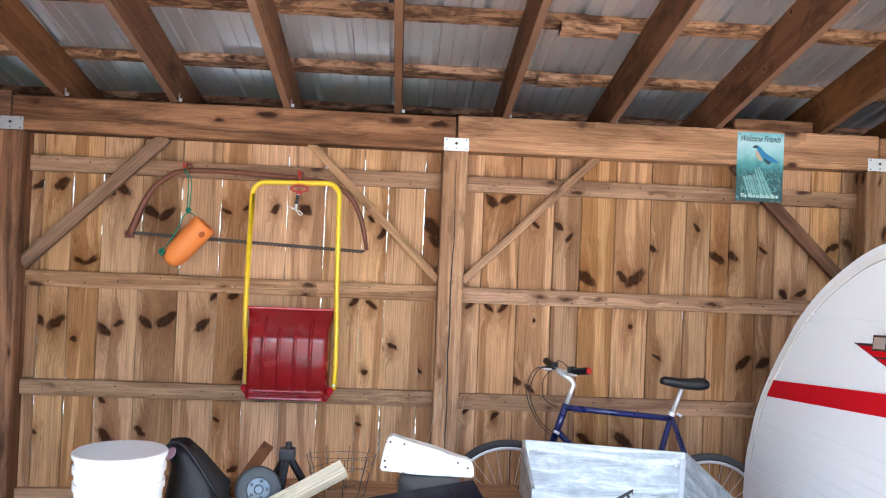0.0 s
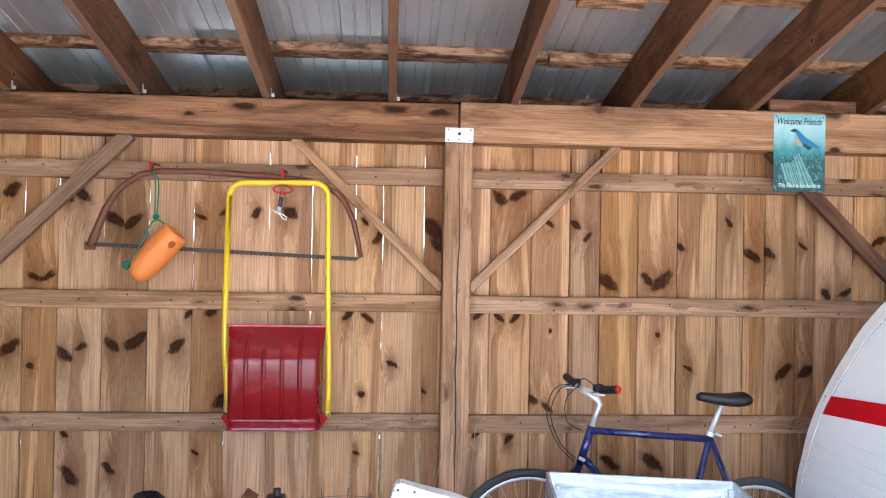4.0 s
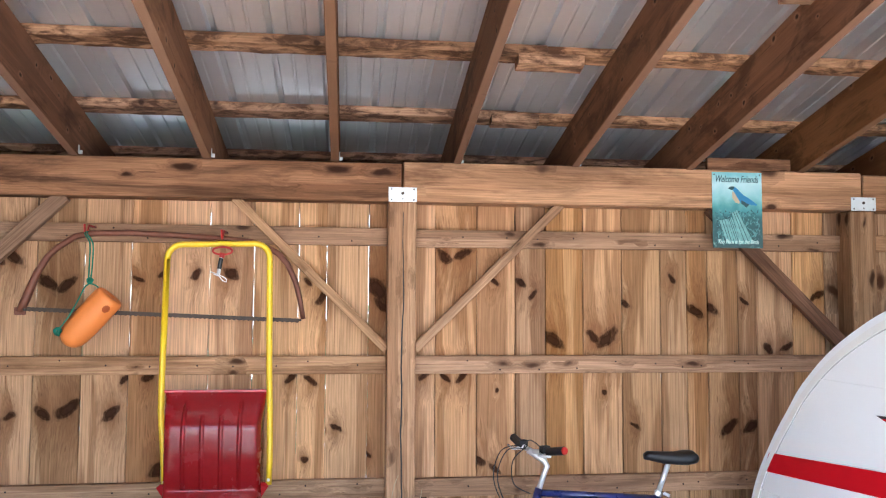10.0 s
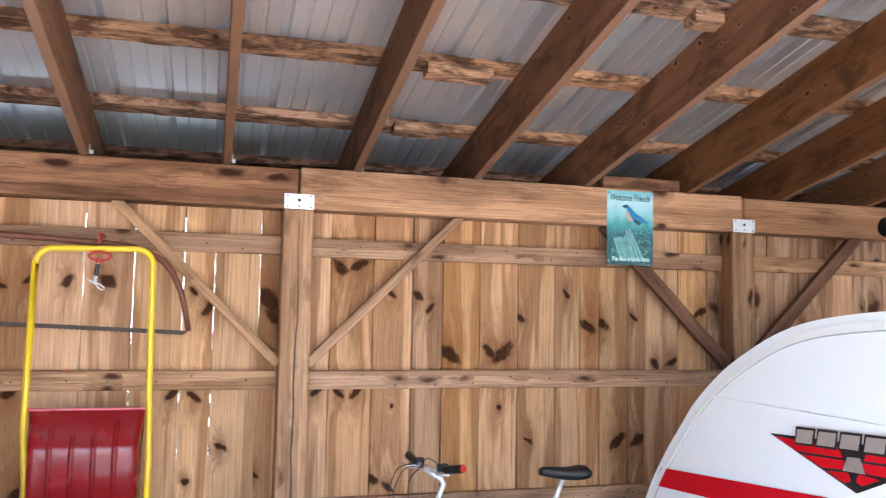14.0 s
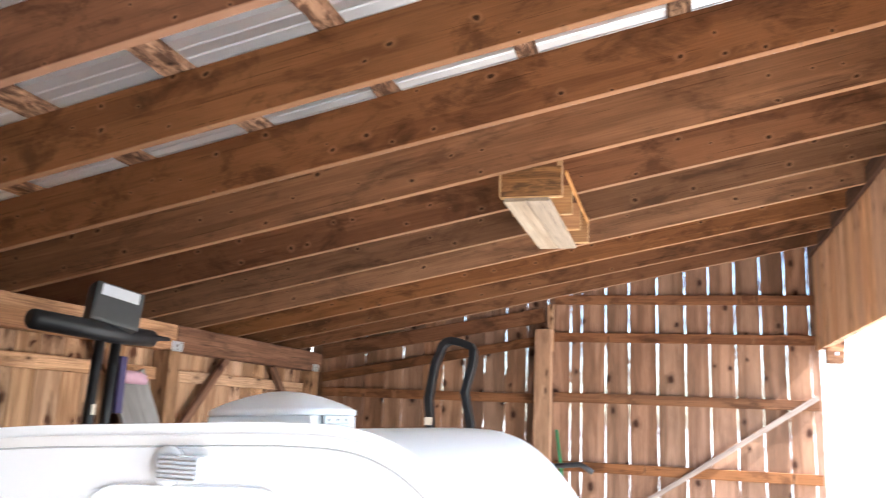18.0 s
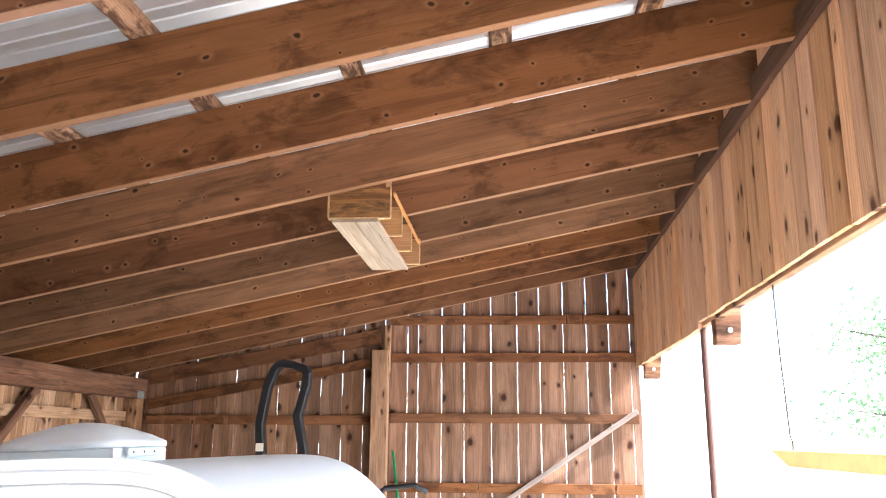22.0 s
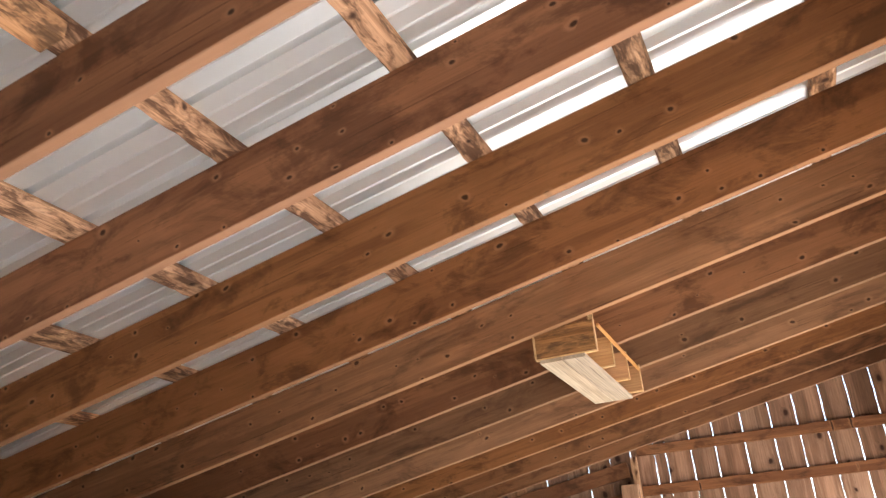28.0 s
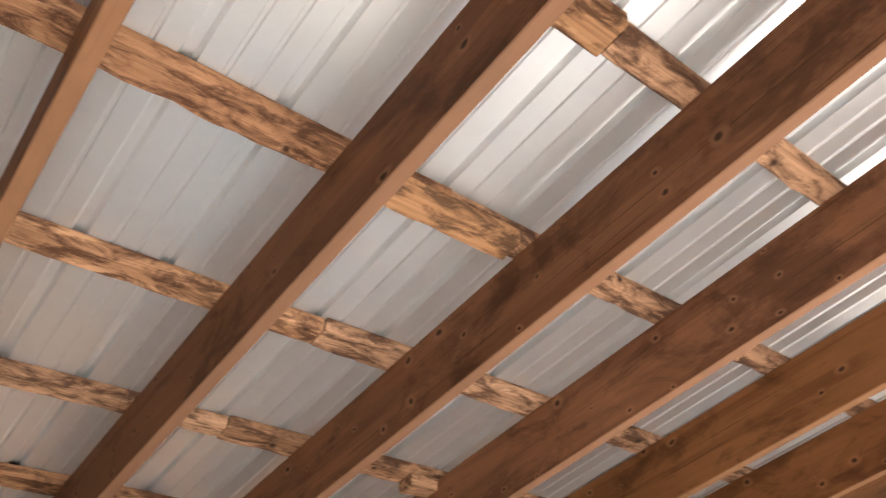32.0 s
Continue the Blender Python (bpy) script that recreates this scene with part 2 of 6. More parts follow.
    chk = ramp(n, [(0.66, (0, 0, 0)), (0.7, (1, 1, 1))])
    l.new(noise_of(n, l, mapped(n, l, gv, (1.6, 120, 120), (3.1, 0.7, 1.9)), 1.0, 2, 0.5), chk.inputs[0])
    col = mixc(n, l, mathn(n, l, "MULTIPLY", chk.outputs[0], 0.55), col, tuple(0.35 * c for c in heart))
    warm = tuple(0.62 * c + 0.38 * d for c, d in zip(heart, knot))
    col = mixc(n, l, mathn(n, l, "MULTIPLY", halo, 0.95), col, pale or tuple(0.55 * c for c in warm))
    col = mixc(n, l, mathn(n, l, "MULTIPLY", core, 0.97 if placed else 0.9), col, knot)
    if placed:
        heart_in = n.new("ShaderNodeMapRange")
        heart_in.inputs[1].default_value, heart_in.inputs[2].default_value, heart_in.inputs[3].default_value, heart_in.inputs[4].default_value = 0.6, 0.2, 0.0, 0.15
        l.new(dist, heart_in.inputs[0])
        col = mixc(n, l, heart_in.outputs[0], col, (0.13, 0.055, 0.028))
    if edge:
        # a paler lower edge: ground-bounced light put into the colour
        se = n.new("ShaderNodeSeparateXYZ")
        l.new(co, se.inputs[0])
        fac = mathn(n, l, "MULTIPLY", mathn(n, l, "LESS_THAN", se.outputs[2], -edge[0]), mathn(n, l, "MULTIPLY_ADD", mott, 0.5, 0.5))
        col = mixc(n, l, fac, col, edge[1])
    tone = mathn(n, l, "MULTIPLY_ADD", info, vary, 1.0 - vary / 2)
    t3 = n.new("ShaderNodeCombineColor")
    for i in range(3):
        l.new(tone, t3.inputs[i])
    col = mixc(n, l, 1.0, col, t3.outputs[0], "MULTIPLY")
    hs = n.new("ShaderNodeHueSaturation")
    other = mathn(n, l, "FRACT", mathn(n, l, "MULTIPLY", info, 17.31))
    l.new(mathn(n, l, "MULTIPLY_ADD", other, 0.004, 0.497), hs.inputs["Hue"])
    l.new(mathn(n, l, "MULTIPLY_ADD", mathn(n, l, "FRACT", mathn(n, l, "MULTIPLY", info, 41.7)), 0.14, 0.95), hs.inputs["Saturation"])
    l.new(col, hs.inputs["Color"])
    l.new(hs.outputs[0], b.inputs["Base Color"])
    b.inputs["Roughness"].default_value = rough
    b.inputs["Specular IOR Level"].default_value = 0.08
    bump(n, l, b, mathn(n, l, "ADD", fine, mathn(n, l, "MULTIPLY", core, 0.5)), 0.35, 0.003)
    return m


def plain(name, col, rough=0.5, metal=0.0, vary=0.15, scale=18.0, bumps=0.0, coat=0.0, spec=0.5):
    """A near-plain surface with blotches at two scales and slight relief."""
    m, n, l, b = mat(name)
    co = n.new("ShaderNodeTexCoord").outputs["Object"]
    a = noise_of(n, l, co, scale, 4, 0.6)
    c = noise_of(n, l, co, scale * 9, 3, 0.6)
    f = mathn(n, l, "MULTIPLY_ADD", mathn(n, l, "ADD", a, mathn(n, l, "MULTIPLY", c, 0.5)), vary * 1.6, 1.0 - vary * 1.2)
    g = n.new("ShaderNodeCombineColor")
    for i in range(3):
        l.new(f, g.inputs[i])
    l.new(mixc(n, l, 1.0, col, g.outputs[0], "MULTIPLY"), b.inputs["Base Color"])
    l.new(mathn(n, l, "MULTIPLY_ADD", a, 0.25, max(0.02, rough - 0.125)), b.inputs["Roughness"])
    b.inputs["Metallic"].default_value = metal
    b.inputs["Coat Weight"].default_value = coat
    b.inputs["Specular IOR Level"].default_value = spec
    if bumps:
        bump(n, l, b, mathn(n, l, "ADD", a, mathn(n, l, "MULTIPLY", c, 0.4)), bumps, 0.004)
    return m


# far beam's darker brown stands in for the dim corner; east braces share it
M_BEAMFAR = wood("dim_brown_beam_wood", (0.2, 0.108, 0.066), (0.13, 0.066, 0.04), (0.03, 0.014, 0.01), band=0.75, stain=0.7, knots=(5.0, 7.0, 7.0, 0.7), knot_size=0.2, stain_scale=(1.4, 9, 9), stain_col=(0.03, 0.017, 0.012))
M_BOARD = wood("board_wood", (0.48, 0.3, 0.182), (0.25, 0.138, 0.077), (0.06, 0.022, 0.011), band=0.8, knots=(3.2, 6.0, 0.0, 0.88), knot_size=0.12, whorl=0.46, vary=0.35, grain=0.8)
KNOT_KEYS = ("knot_a", "knot_b", "knot_c", "knot_d", "knot_e", "knot_f")
M_BOARD_NEAR = wood("knotty_board_wood", (0.56, 0.328, 0.172), (0.315, 0.16, 0.074), (0.026, 0.008, 0.003), band=0.85, vary=0.36, grain=0.6, placed=KNOT_KEYS, pale=(0.18, 0.075, 0.028))
M_HEADER = wood("header_board_wood", (0.58, 0.345, 0.2), (0.43, 0.236, 0.127), (0.08, 0.034, 0.018), band=0.5, knots=(4.0, 8.0, 0.0, 0.66), knot_size=0.12, vary=0.4, grain=0.6)
M_GIRT = wood("girt_wood", (0.47, 0.285, 0.168), (0.28, 0.155, 0.085), (0.05, 0.021, 0.011), band=0.75, stain=0.45, knots=(6.0, 18.0, 18.0, 0.6), knot_size=0.24, stain_scale=(2, 14, 14), stain_col=(0.09, 0.045, 0.024))
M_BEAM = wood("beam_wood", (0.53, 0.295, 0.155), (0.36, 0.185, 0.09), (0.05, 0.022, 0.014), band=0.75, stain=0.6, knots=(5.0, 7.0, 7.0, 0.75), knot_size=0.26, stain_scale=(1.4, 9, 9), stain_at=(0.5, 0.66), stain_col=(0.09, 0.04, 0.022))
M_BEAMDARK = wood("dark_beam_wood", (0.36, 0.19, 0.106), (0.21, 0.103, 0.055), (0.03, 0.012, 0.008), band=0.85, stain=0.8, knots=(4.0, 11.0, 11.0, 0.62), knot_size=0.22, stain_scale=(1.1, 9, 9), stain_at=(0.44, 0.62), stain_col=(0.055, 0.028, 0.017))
# edge colours lighten the undersides for light bounced up from the ground
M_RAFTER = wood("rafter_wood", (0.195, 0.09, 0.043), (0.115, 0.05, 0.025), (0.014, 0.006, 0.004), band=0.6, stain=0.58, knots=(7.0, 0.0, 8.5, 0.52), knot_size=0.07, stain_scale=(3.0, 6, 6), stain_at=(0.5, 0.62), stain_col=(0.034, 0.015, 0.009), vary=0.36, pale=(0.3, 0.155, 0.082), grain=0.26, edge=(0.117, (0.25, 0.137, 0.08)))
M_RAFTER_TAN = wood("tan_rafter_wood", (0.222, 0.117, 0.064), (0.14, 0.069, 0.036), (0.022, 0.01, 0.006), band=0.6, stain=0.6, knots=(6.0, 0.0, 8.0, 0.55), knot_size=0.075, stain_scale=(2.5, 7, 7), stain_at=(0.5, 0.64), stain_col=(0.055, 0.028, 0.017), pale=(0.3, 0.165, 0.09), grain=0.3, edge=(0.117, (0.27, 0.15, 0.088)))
M_GREYWOOD_BROWN = wood("brown_grey_wood", (0.23, 0.142, 0.092), (0.135, 0.08, 0.051), (0.05, 0.03, 0.02), band=0.8, stain=0.5, knots=(6, 12, 12, 0.8), stain_scale=(2, 12, 12))
M_TIE = plain("galvanised_tie", (0.5, 0.5, 0.49), 0.45, 0.7, 0.3)
M_GREY_BRACE = wood("grey_brace_wood", (0.3, 0.24, 0.2), (0.22, 0.17, 0.14), (0.06, 0.045, 0.035), band=0.6, knots=(6, 6, 6, 0.9))
M_SPLICE = wood("orange_pine", (0.45, 0.245, 0.13), (0.27, 0.135, 0.067), (0.05, 0.022, 0.012), band=0.8, stain=0.8, knots=(9, 9, 9, 0.6), stain_scale=(6, 20, 20), stain_at=(0.46, 0.6))
M_PURLIN = wood("bark_edged_wood", (0.43, 0.245, 0.14), (0.26, 0.14, 0.077), (0.03, 0.014, 0.01), band=0.8, stain=0.85, knots=(12.0, 12.0, 12.0, 0.7), stain_scale=(8, 24, 24), stain_at=(0.43, 0.58), stain_col=(0.045, 0.02, 0.012))
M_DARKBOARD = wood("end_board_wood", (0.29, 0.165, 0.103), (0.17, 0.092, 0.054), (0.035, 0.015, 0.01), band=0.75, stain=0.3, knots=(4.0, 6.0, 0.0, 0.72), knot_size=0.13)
M_RAIL = wood("dark_rail_wood", (0.1, 0.052, 0.031), (0.06, 0.03, 0.019), (0.015, 0.01, 0.008), band=0.7, knots=(6, 6, 6, 0.9))
M_NEWWOOD = wood("aged_plywood", (0.29, 0.145, 0.06), (0.17, 0.08, 0.034), (0.1, 0.05, 0.025), band=0.8, knots=(6, 6, 6, 0.97), stain=0.75, stain_scale=(6, 24, 24), stain_at=(0.45, 0.6))
M_PALEEDGE = wood("pale_sawn_edge", (0.56, 0.35, 0.17), (0.44, 0.25, 0.11), (0.2, 0.1, 0.05), band=0.4, knots=(6, 6, 6, 0.97))
M_WEATHER = wood("weathered_wood", (0.37, 0.29, 0.21), (0.26, 0.195, 0.135), (0.14, 0.1, 0.07), band=0.6, knots=(6, 6, 6, 0.9))
M_ROOF = plain("roof_steel", (0.71, 0.712, 0.716), 0.35, 0.76, 0.1, 2.0, 0.05)
M_FLOOR = plain("packed_dirt", (0.12, 0.097, 0.075), 0.95, 0, 0.5, 4.0, 0.6)
M_GALV = plain("galvanised_steel", (0.62, 0.65, 0.68), 0.4, 0.7, 0.12, 40.0, 0.1)
M_GROUND = plain("gravel_ground", (0.45, 0.42, 0.375), 0.95, 0, 0.5, 3.0, 0.6)
M_WHITE = plain("white_siding", (0.9, 0.91, 0.92), 0.5, 0, 0.02, 6.0)
M_RED = plain("red_plastic", (0.43, 0.014, 0.02), 0.25, 0, 0.15, 8.0, 0.0, 0.55, 0.3)
M_RED.node_tree.nodes["Principled BSDF"].inputs["Coat IOR"].default_value = 1.65
M_RED.node_tree.nodes["Principled BSDF"].inputs["Coat Roughness"].default_value = 0.13
M_YELLOW = plain("yellow_paint", (0.85, 0.56, 0.01), 0.35, 0, 0.1, 20.0)
M_BLACK = plain("black_plastic", (0.012, 0.012, 0.014), 0.5, 0, 0.3, 20.0, 0.1)
M_BLACKSTEEL = plain("black_painted_steel", (0.009, 0.01, 0.012), 0.45, 0, 0.3, 20.0, 0.1, 0.0, 0.4)
M_NAIL = plain("rusty_nail", (0.03, 0.017, 0.012), 0.8, 0.0, 0.3, 40.0)


# ---- building helpers ----
def empty(name, m=None):
    ob = new(name)
    ob.empty_display_size = 0.1
    if m is not None:
        ob.matrix_world = m
    return ob


def finish(me, material, smooth=False):
    if material:
        me.materials.append(material)
    if smooth:
        me.polygons.foreach_set("use_smooth", [True] * len(me.polygons))
    return me


def part(name, bm, material, parent=None, label="", m=None, smooth=False):
    """Links a bmesh as one mesh object, under a thing or a part."""
    bmesh.ops.recalc_face_normals(bm, faces=bm.faces)
    me = bpy.data.meshes.new(name)
    bm.to_mesh(me)
    bm.free()
    return piece(name, finish(me, material, smooth), parent, label, m)


def piece(name, me, parent=None, label="", m=None):
    ob = new(name, me)
    if parent is not None:
        ob.parent = parent
    if m is not None:
        ob.matrix_local = m
    if label:
        tagged(ob, label)
    return ob


STICKS = {}


def stick_mesh(length, width, thick, material, bevel=0.003):
    """A sawn piece with eased edges: length along x from 0, width along y and thickness along z about the middle."""
    key = (round(length, 3), round(width, 3), round(thick, 3), material.name)
    if key not in STICKS:
        bm = bmesh.new()
        bmesh.ops.create_cube(bm, size=1.0)
        for v in bm.verts:
            v.co = Vector(((v.co.x + 0.5) * length, v.co.y * width, v.co.z * thick))
        bmesh.ops.bevel(bm, geom=bm.edges[:], offset=bevel, segments=1, affect="EDGES")
        me = bpy.data.meshes.new("stick")
        bm.to_mesh(me)
        bm.free()
        STICKS[key] = finish(me, material)
    return STICKS[key]


def stick(name, a, b, width, thick, material, parent=None, up=(0, 0, 1), label="", bevel=0.003):
    """A sawn piece from a to b; its thickness points along up."""
    a, b = Vector(a), Vector(b)
    x = (b - a).normalized()
    z = (Vector(up) - Vector(up).dot(x) * x).normalized()
    y = z.cross(x)
    m = Matrix((x, y, z)).transposed().to_4x4()
    m.translation = a
    return piece(name, stick_mesh((b - a).length, width, thick, material, bevel), parent, label, m)


def plank(name, a, b, width, thick, material, parent, up, seed, wander=0.002):
    """A board from a to b whose long edges wander a little."""
    a, b = Vector(a), Vector(b)
    x = (b - a).normalized()
    z = (Vector(up) - Vector(up).dot(x) * x).normalized()
    m = Matrix((x, z.cross(x), z)).transposed().to_4x4()
    m.translation = a
    ln, bm, rings = (b - a).length, bmesh.new(), []
    ns = max(4, int(ln / 0.03))
    for i in range(ns + 1):
        u = ln * i / ns
        p, q = (wander * (noise.noise(Vector((u * 2.6, seed * 3.7, s))) + noise.noise(Vector((u * 9.0, seed * 5.1, s))) + 0.9 * noise.noise(Vector((u * 31.0, seed * 2.3, s)))) for s in (0.3, 9.1))
        hi, lo, h = width / 2 + p, -width / 2 + q, thick / 2
        rings.append([bm.verts.new((u, y, w)) for y, w in ((hi, -h), (hi, h - 0.003), (hi - 0.003, h), (lo + 0.003, h), (lo, h - 0.003), (lo, -h))])
    for r, t in zip(rings, rings[1:]):
        for k in range(6):
            bm.faces.new((r[k], r[(k + 1) % 6], t[(k + 1) % 6], t[k]))
    bm.faces.new(rings[0])
    bm.faces.new(rings[-1])
    return part(name, bm, material, parent, m=m)


def box(bm, lo, hi, bevel=0.0):
    """Adds an eased box to bm."""
    made = bmesh.ops.create_cube(bm, size=1.0)["verts"]
    for v in made:
        v.co = Vector([(lo[i] + hi[i]) / 2 + v.co[i] * (hi[i] - lo[i]) for i in range(3)])
    if bevel:
        es = {e for v in made for e in v.link_edges}
        bmesh.ops.bevel(bm, geom=list(es), offset=bevel, segments=2, affect="EDGES", profile=0.7)
    return bm


def tube(bm, pts, r, sides=10, closed=False, cap=True):
    """Adds a round tube along pts; r: a radius, or one for each point."""
    pts = [Vector(p) for p in pts]
    rs = r if isinstance(r, (list, tuple)) else [r] * len(pts)
    rings, side = [], None
    for i, p in enumerate(pts):
        if closed:
            d = pts[(i + 1) % len(pts)] - pts[i - 1]
        else:
            d = pts[min(i + 1, len(pts) - 1)] - pts[max(i - 1, 0)]
        d.normalize()
        if side is None:
            side = d.orthogonal().normalized()
        side = (side - side.dot(d) * d).normalized()
        up = d.cross(side)
        rings.append([bm.verts.new(p + rs[i] * (math.cos(a) * side + math.sin(a) * up)) for a in (2 * math.pi * k / sides for k in range(sides))])
    for i in range(len(rings) if closed else len(rings) - 1):
        a, b = rings[i], rings[(i + 1) % len(rings)]
        for k in range(sides):
            bm.faces.new((a[k], a[(k + 1) % sides], b[(k + 1) % sides], b[k]))
    if cap and not closed:
        bm.faces.new(rings[0])
        bm.faces.new(rings[-1])
    return bm


def lathe(bm, prof, sides=32, axis="z", close=True):
    """Adds a turned body of (radius, height) pairs."""
    rings = []
    for r, h in prof:
        rings.append([bm.verts.new((r * math.cos(2 * math.pi * k / sides), r * math.sin(2 * math.pi * k / sides), h)) for k in range(sides)])
    for a, b in zip(rings, rings[1:]):
        for k in range(sides):
            bm.faces.new((a[k], a[(k + 1) % sides], b[(k + 1) % sides], b[k]))
    if close:
        bm.faces.new(rings[0])
        bm.faces.new(rings[-1])
    return bm


def extrude_outline(bm, pts, depth, axis="y"):
    """Adds a prism: pts in (x, z), from y = 0 to y = depth."""
    a = [bm.verts.new((x, 0, z)) for x, z in pts]
    b = [bm.verts.new((x, depth, z)) for x, z in pts]
    n = len(pts)
    for i in range(n):
        bm.faces.new((a[i], a[(i + 1) % n], b[(i + 1) % n], b[i]))
    bm.faces.new(a)
    bm.faces.new(b)
    return bm


# ---- plan ----
X_END, Y_BOARD, Y_FRONT, X_LEFT = 7.50, 0.14, -4.72, -4.88
RX, RDX, RZ, SLOPE, RDEPTH = 0.272, 0.6068, 2.486, 0.2058, 0.24
POSTS = [-4.88, -2.44, 0.0, 2.44, 4.88, 7.32]


def under(y):
    """Height of the rafters' undersides."""
    return RZ - SLOPE * y


def over(y):
    """Height of the rafters' upper edges."""
    return under(y) + RDEPTH / math.cos(math.atan(SLOPE))


# ground
bm = bmesh.new()
bmesh.ops.create_grid(bm, x_segments=2, y_segments=2, size=400)
tagged(part("ground", bm, M_GROUND), "pale packed gravel and dirt ground", "ground", kind="structure")
bm = bmesh.new()
box(bm, (X_LEFT - 0.3, -2.5, -0.02), (X_END, Y_BOARD, 0.004))
tagged(part("floor", bm, M_FLOOR), "dark packed dirt floor of the shed", "floor", kind="structure")

# ---- back wall ----
wall = tagged(empty("wall_north"), "rough pine board wall with knots and narrow gaps", "wall", kind="structure")
EDGES = [-4.9, -4.7, -4.5, -4.32, -4.1, -3.9, -3.72, -3.5, -3.3, -3.1, -2.9, -2.7, -2.55, -2.31, -2.145, -1.98, -1.76, -1.54, -1.32, -1.155, -0.945, -0.73, -0.51, -0.37, -0.16, 0.03, 0.18, 0.395, 0.595, 0.755, 0.955, 1.165, 1.375, 1.52, 1.635, 1.805, 1.905, 2.115, 2.3, 2.5, 2.7, 2.88, 3.1, 3.3, 3.52, 3.7, 3.92, 4.1, 4.3, 4.52, 4.72, 4.9, 5.1, 5.32, 5.5, 5.7, 5.92, 6.1, 6.3, 6.5, 6.7, 6.92, 7.1, 7.3, 7.52]
# knots of the two bays that face the opening: x, z, size
KNOTS_WEST = [(-2.316, 2.011, 0.036), (-2.207, 2.016, 0.036), (-2.09, 1.582, 0.028), (-2.03, 1.588, 0.026), (-2.294, 0.616, 0.016), (-1.904, 0.596, 0.036), (-1.719, 0.634, 0.026), (-2.102, 1.145, 0.013), (-2.31, 1.248, 0.036), (-2.2, 1.237, 0.038), (-1.872, 2.008, 0.038), (-1.936, 1.995, 0.025), (-1.706, 1.882, 0.04), (-1.618, 1.869, 0.034), (-1.285, 1.897, 0.019), (-1.168, 1.933, 0.022), (-1.011, 1.926, 0.022), (-0.842, 1.933, 0.03), (-0.469, 1.885, 0.016), (-0.39, 1.817, 0.032), (-0.115, 1.855, 0.06), (-0.08, 1.77, 0.04)]
KNOTS_WEST_LOW = [(-1.326, 1.415, 0.024), (-1.227, 1.42, 0.022), (-0.541, 1.412, 0.022), (-0.445, 1.406, 0.024), (-1.944, 1.202, 0.036), (-1.864, 1.24, 0.022), (-1.71, 1.251, 0.03), (-1.591, 1.273, 0.042), (-1.394, 1.25, 0.036), (-0.315, 1.164, 0.018), (-1.308, 1.032, 0.013), (-0.468, 1.02, 0.013), (-0.156, 1.043, 0.015), (-1.168, 0.986, 0.034), (-1.289, 0.719, 0.015), (-0.495, 0.713, 0.015), (-1.932, 0.805, 0.016), (-2.009, 1.591, 0.016), (-1.19, 0.443, 0.022)]
KNOTS_EAST = [(0.227, 2.029, 0.034), (0.321, 2.038, 0.034), (0.482, 1.911, 0.022), (0.619, 1.893, 0.023), (0.692, 1.835, 0.019), (0.796, 1.6, 0.04), (1.011, 1.614, 0.03), (1.079, 1.609, 0.046), (1.181, 1.789, 0.022), (1.439, 1.929, 0.019), (1.563, 1.758, 0.034), (1.654, 1.766, 0.032), (1.838, 1.809, 0.017), (1.976, 1.56, 0.026), (2.074, 1.561, 0.026), (2.26, 1.842, 0.03), (2.124, 1.799, 0.015)]
KNOTS_EAST_LOW = [(0.126, 1.422, 0.024), (0.228, 1.417, 0.022), (0.326, 1.422, 0.026), (0.499, 1.343, 0.009), (1.069, 1.326, 0.012), (1.227, 1.166, 0.018), (1.743, 1.145, 0.038), (1.868, 1.149, 0.034), (0.403, 0.993, 0.03), (0.489, 0.951, 0.024), (0.118, 0.807, 0.016), (0.295, 0.785, 0.021), (0.825, 0.67, 0.036), (1.05, 0.667, 0.044)]
rnd = random.Random(4)
for a, b in zip(EDGES, EDGES[1:]):
    g = 0.0011 + 0.0019 * abs(a + 0.3) if a < 0.1 else 0.0036
    near = -2.56 < a < 2.2
    bd = plank("board", ((a + b) / 2, Y_BOARD + 0.012 + rnd.uniform(0, 0.004), 0.03), ((a + b) / 2, Y_BOARD + 0.012, 2.475), b - a - g, 0.016, M_BOARD_NEAR if near else M_BOARD, wall, (0, -1, 0), a, 0.0019)
    if near:
        mine = sorted([(z - 0.03, (a + b) / 2 - x, r) for x, z, r in KNOTS_WEST + KNOTS_WEST_LOW + KNOTS_EAST + KNOTS_EAST_LOW if a <= x < b], key=lambda k: -k[2])
        for i, key in enumerate(KNOT_KEYS):
            bd[key] = mine[i] if i < len(mine) else (-5.0, 0.0, 0.001)
    # unseen strips added behind the joints to block daylight and keep them dark
    if a > 0.1 and round(a, 2) not in (1.38,):
        stick("batten", (a, Y_BOARD + 0.034, 0.03), (a, Y_BOARD + 0.034, 2.45), 0.05, 0.016, M_BEAMDARK, wall, up=(0, -1, 0))
for x0, x1 in zip(POSTS, POSTS[1:]):
    for z in (2.122, 1.481, 0.879, 0.27):
        stick("girt", (x0 + 0.07, Y_BOARD - 0.021, z + rnd.uniform(-0.006, 0.006)), (x1 - 0.07, Y_BOARD - 0.021, z), 0.089, 0.038, M_GIRT, wall, up=(0, -1, 0))
nail_mesh = None
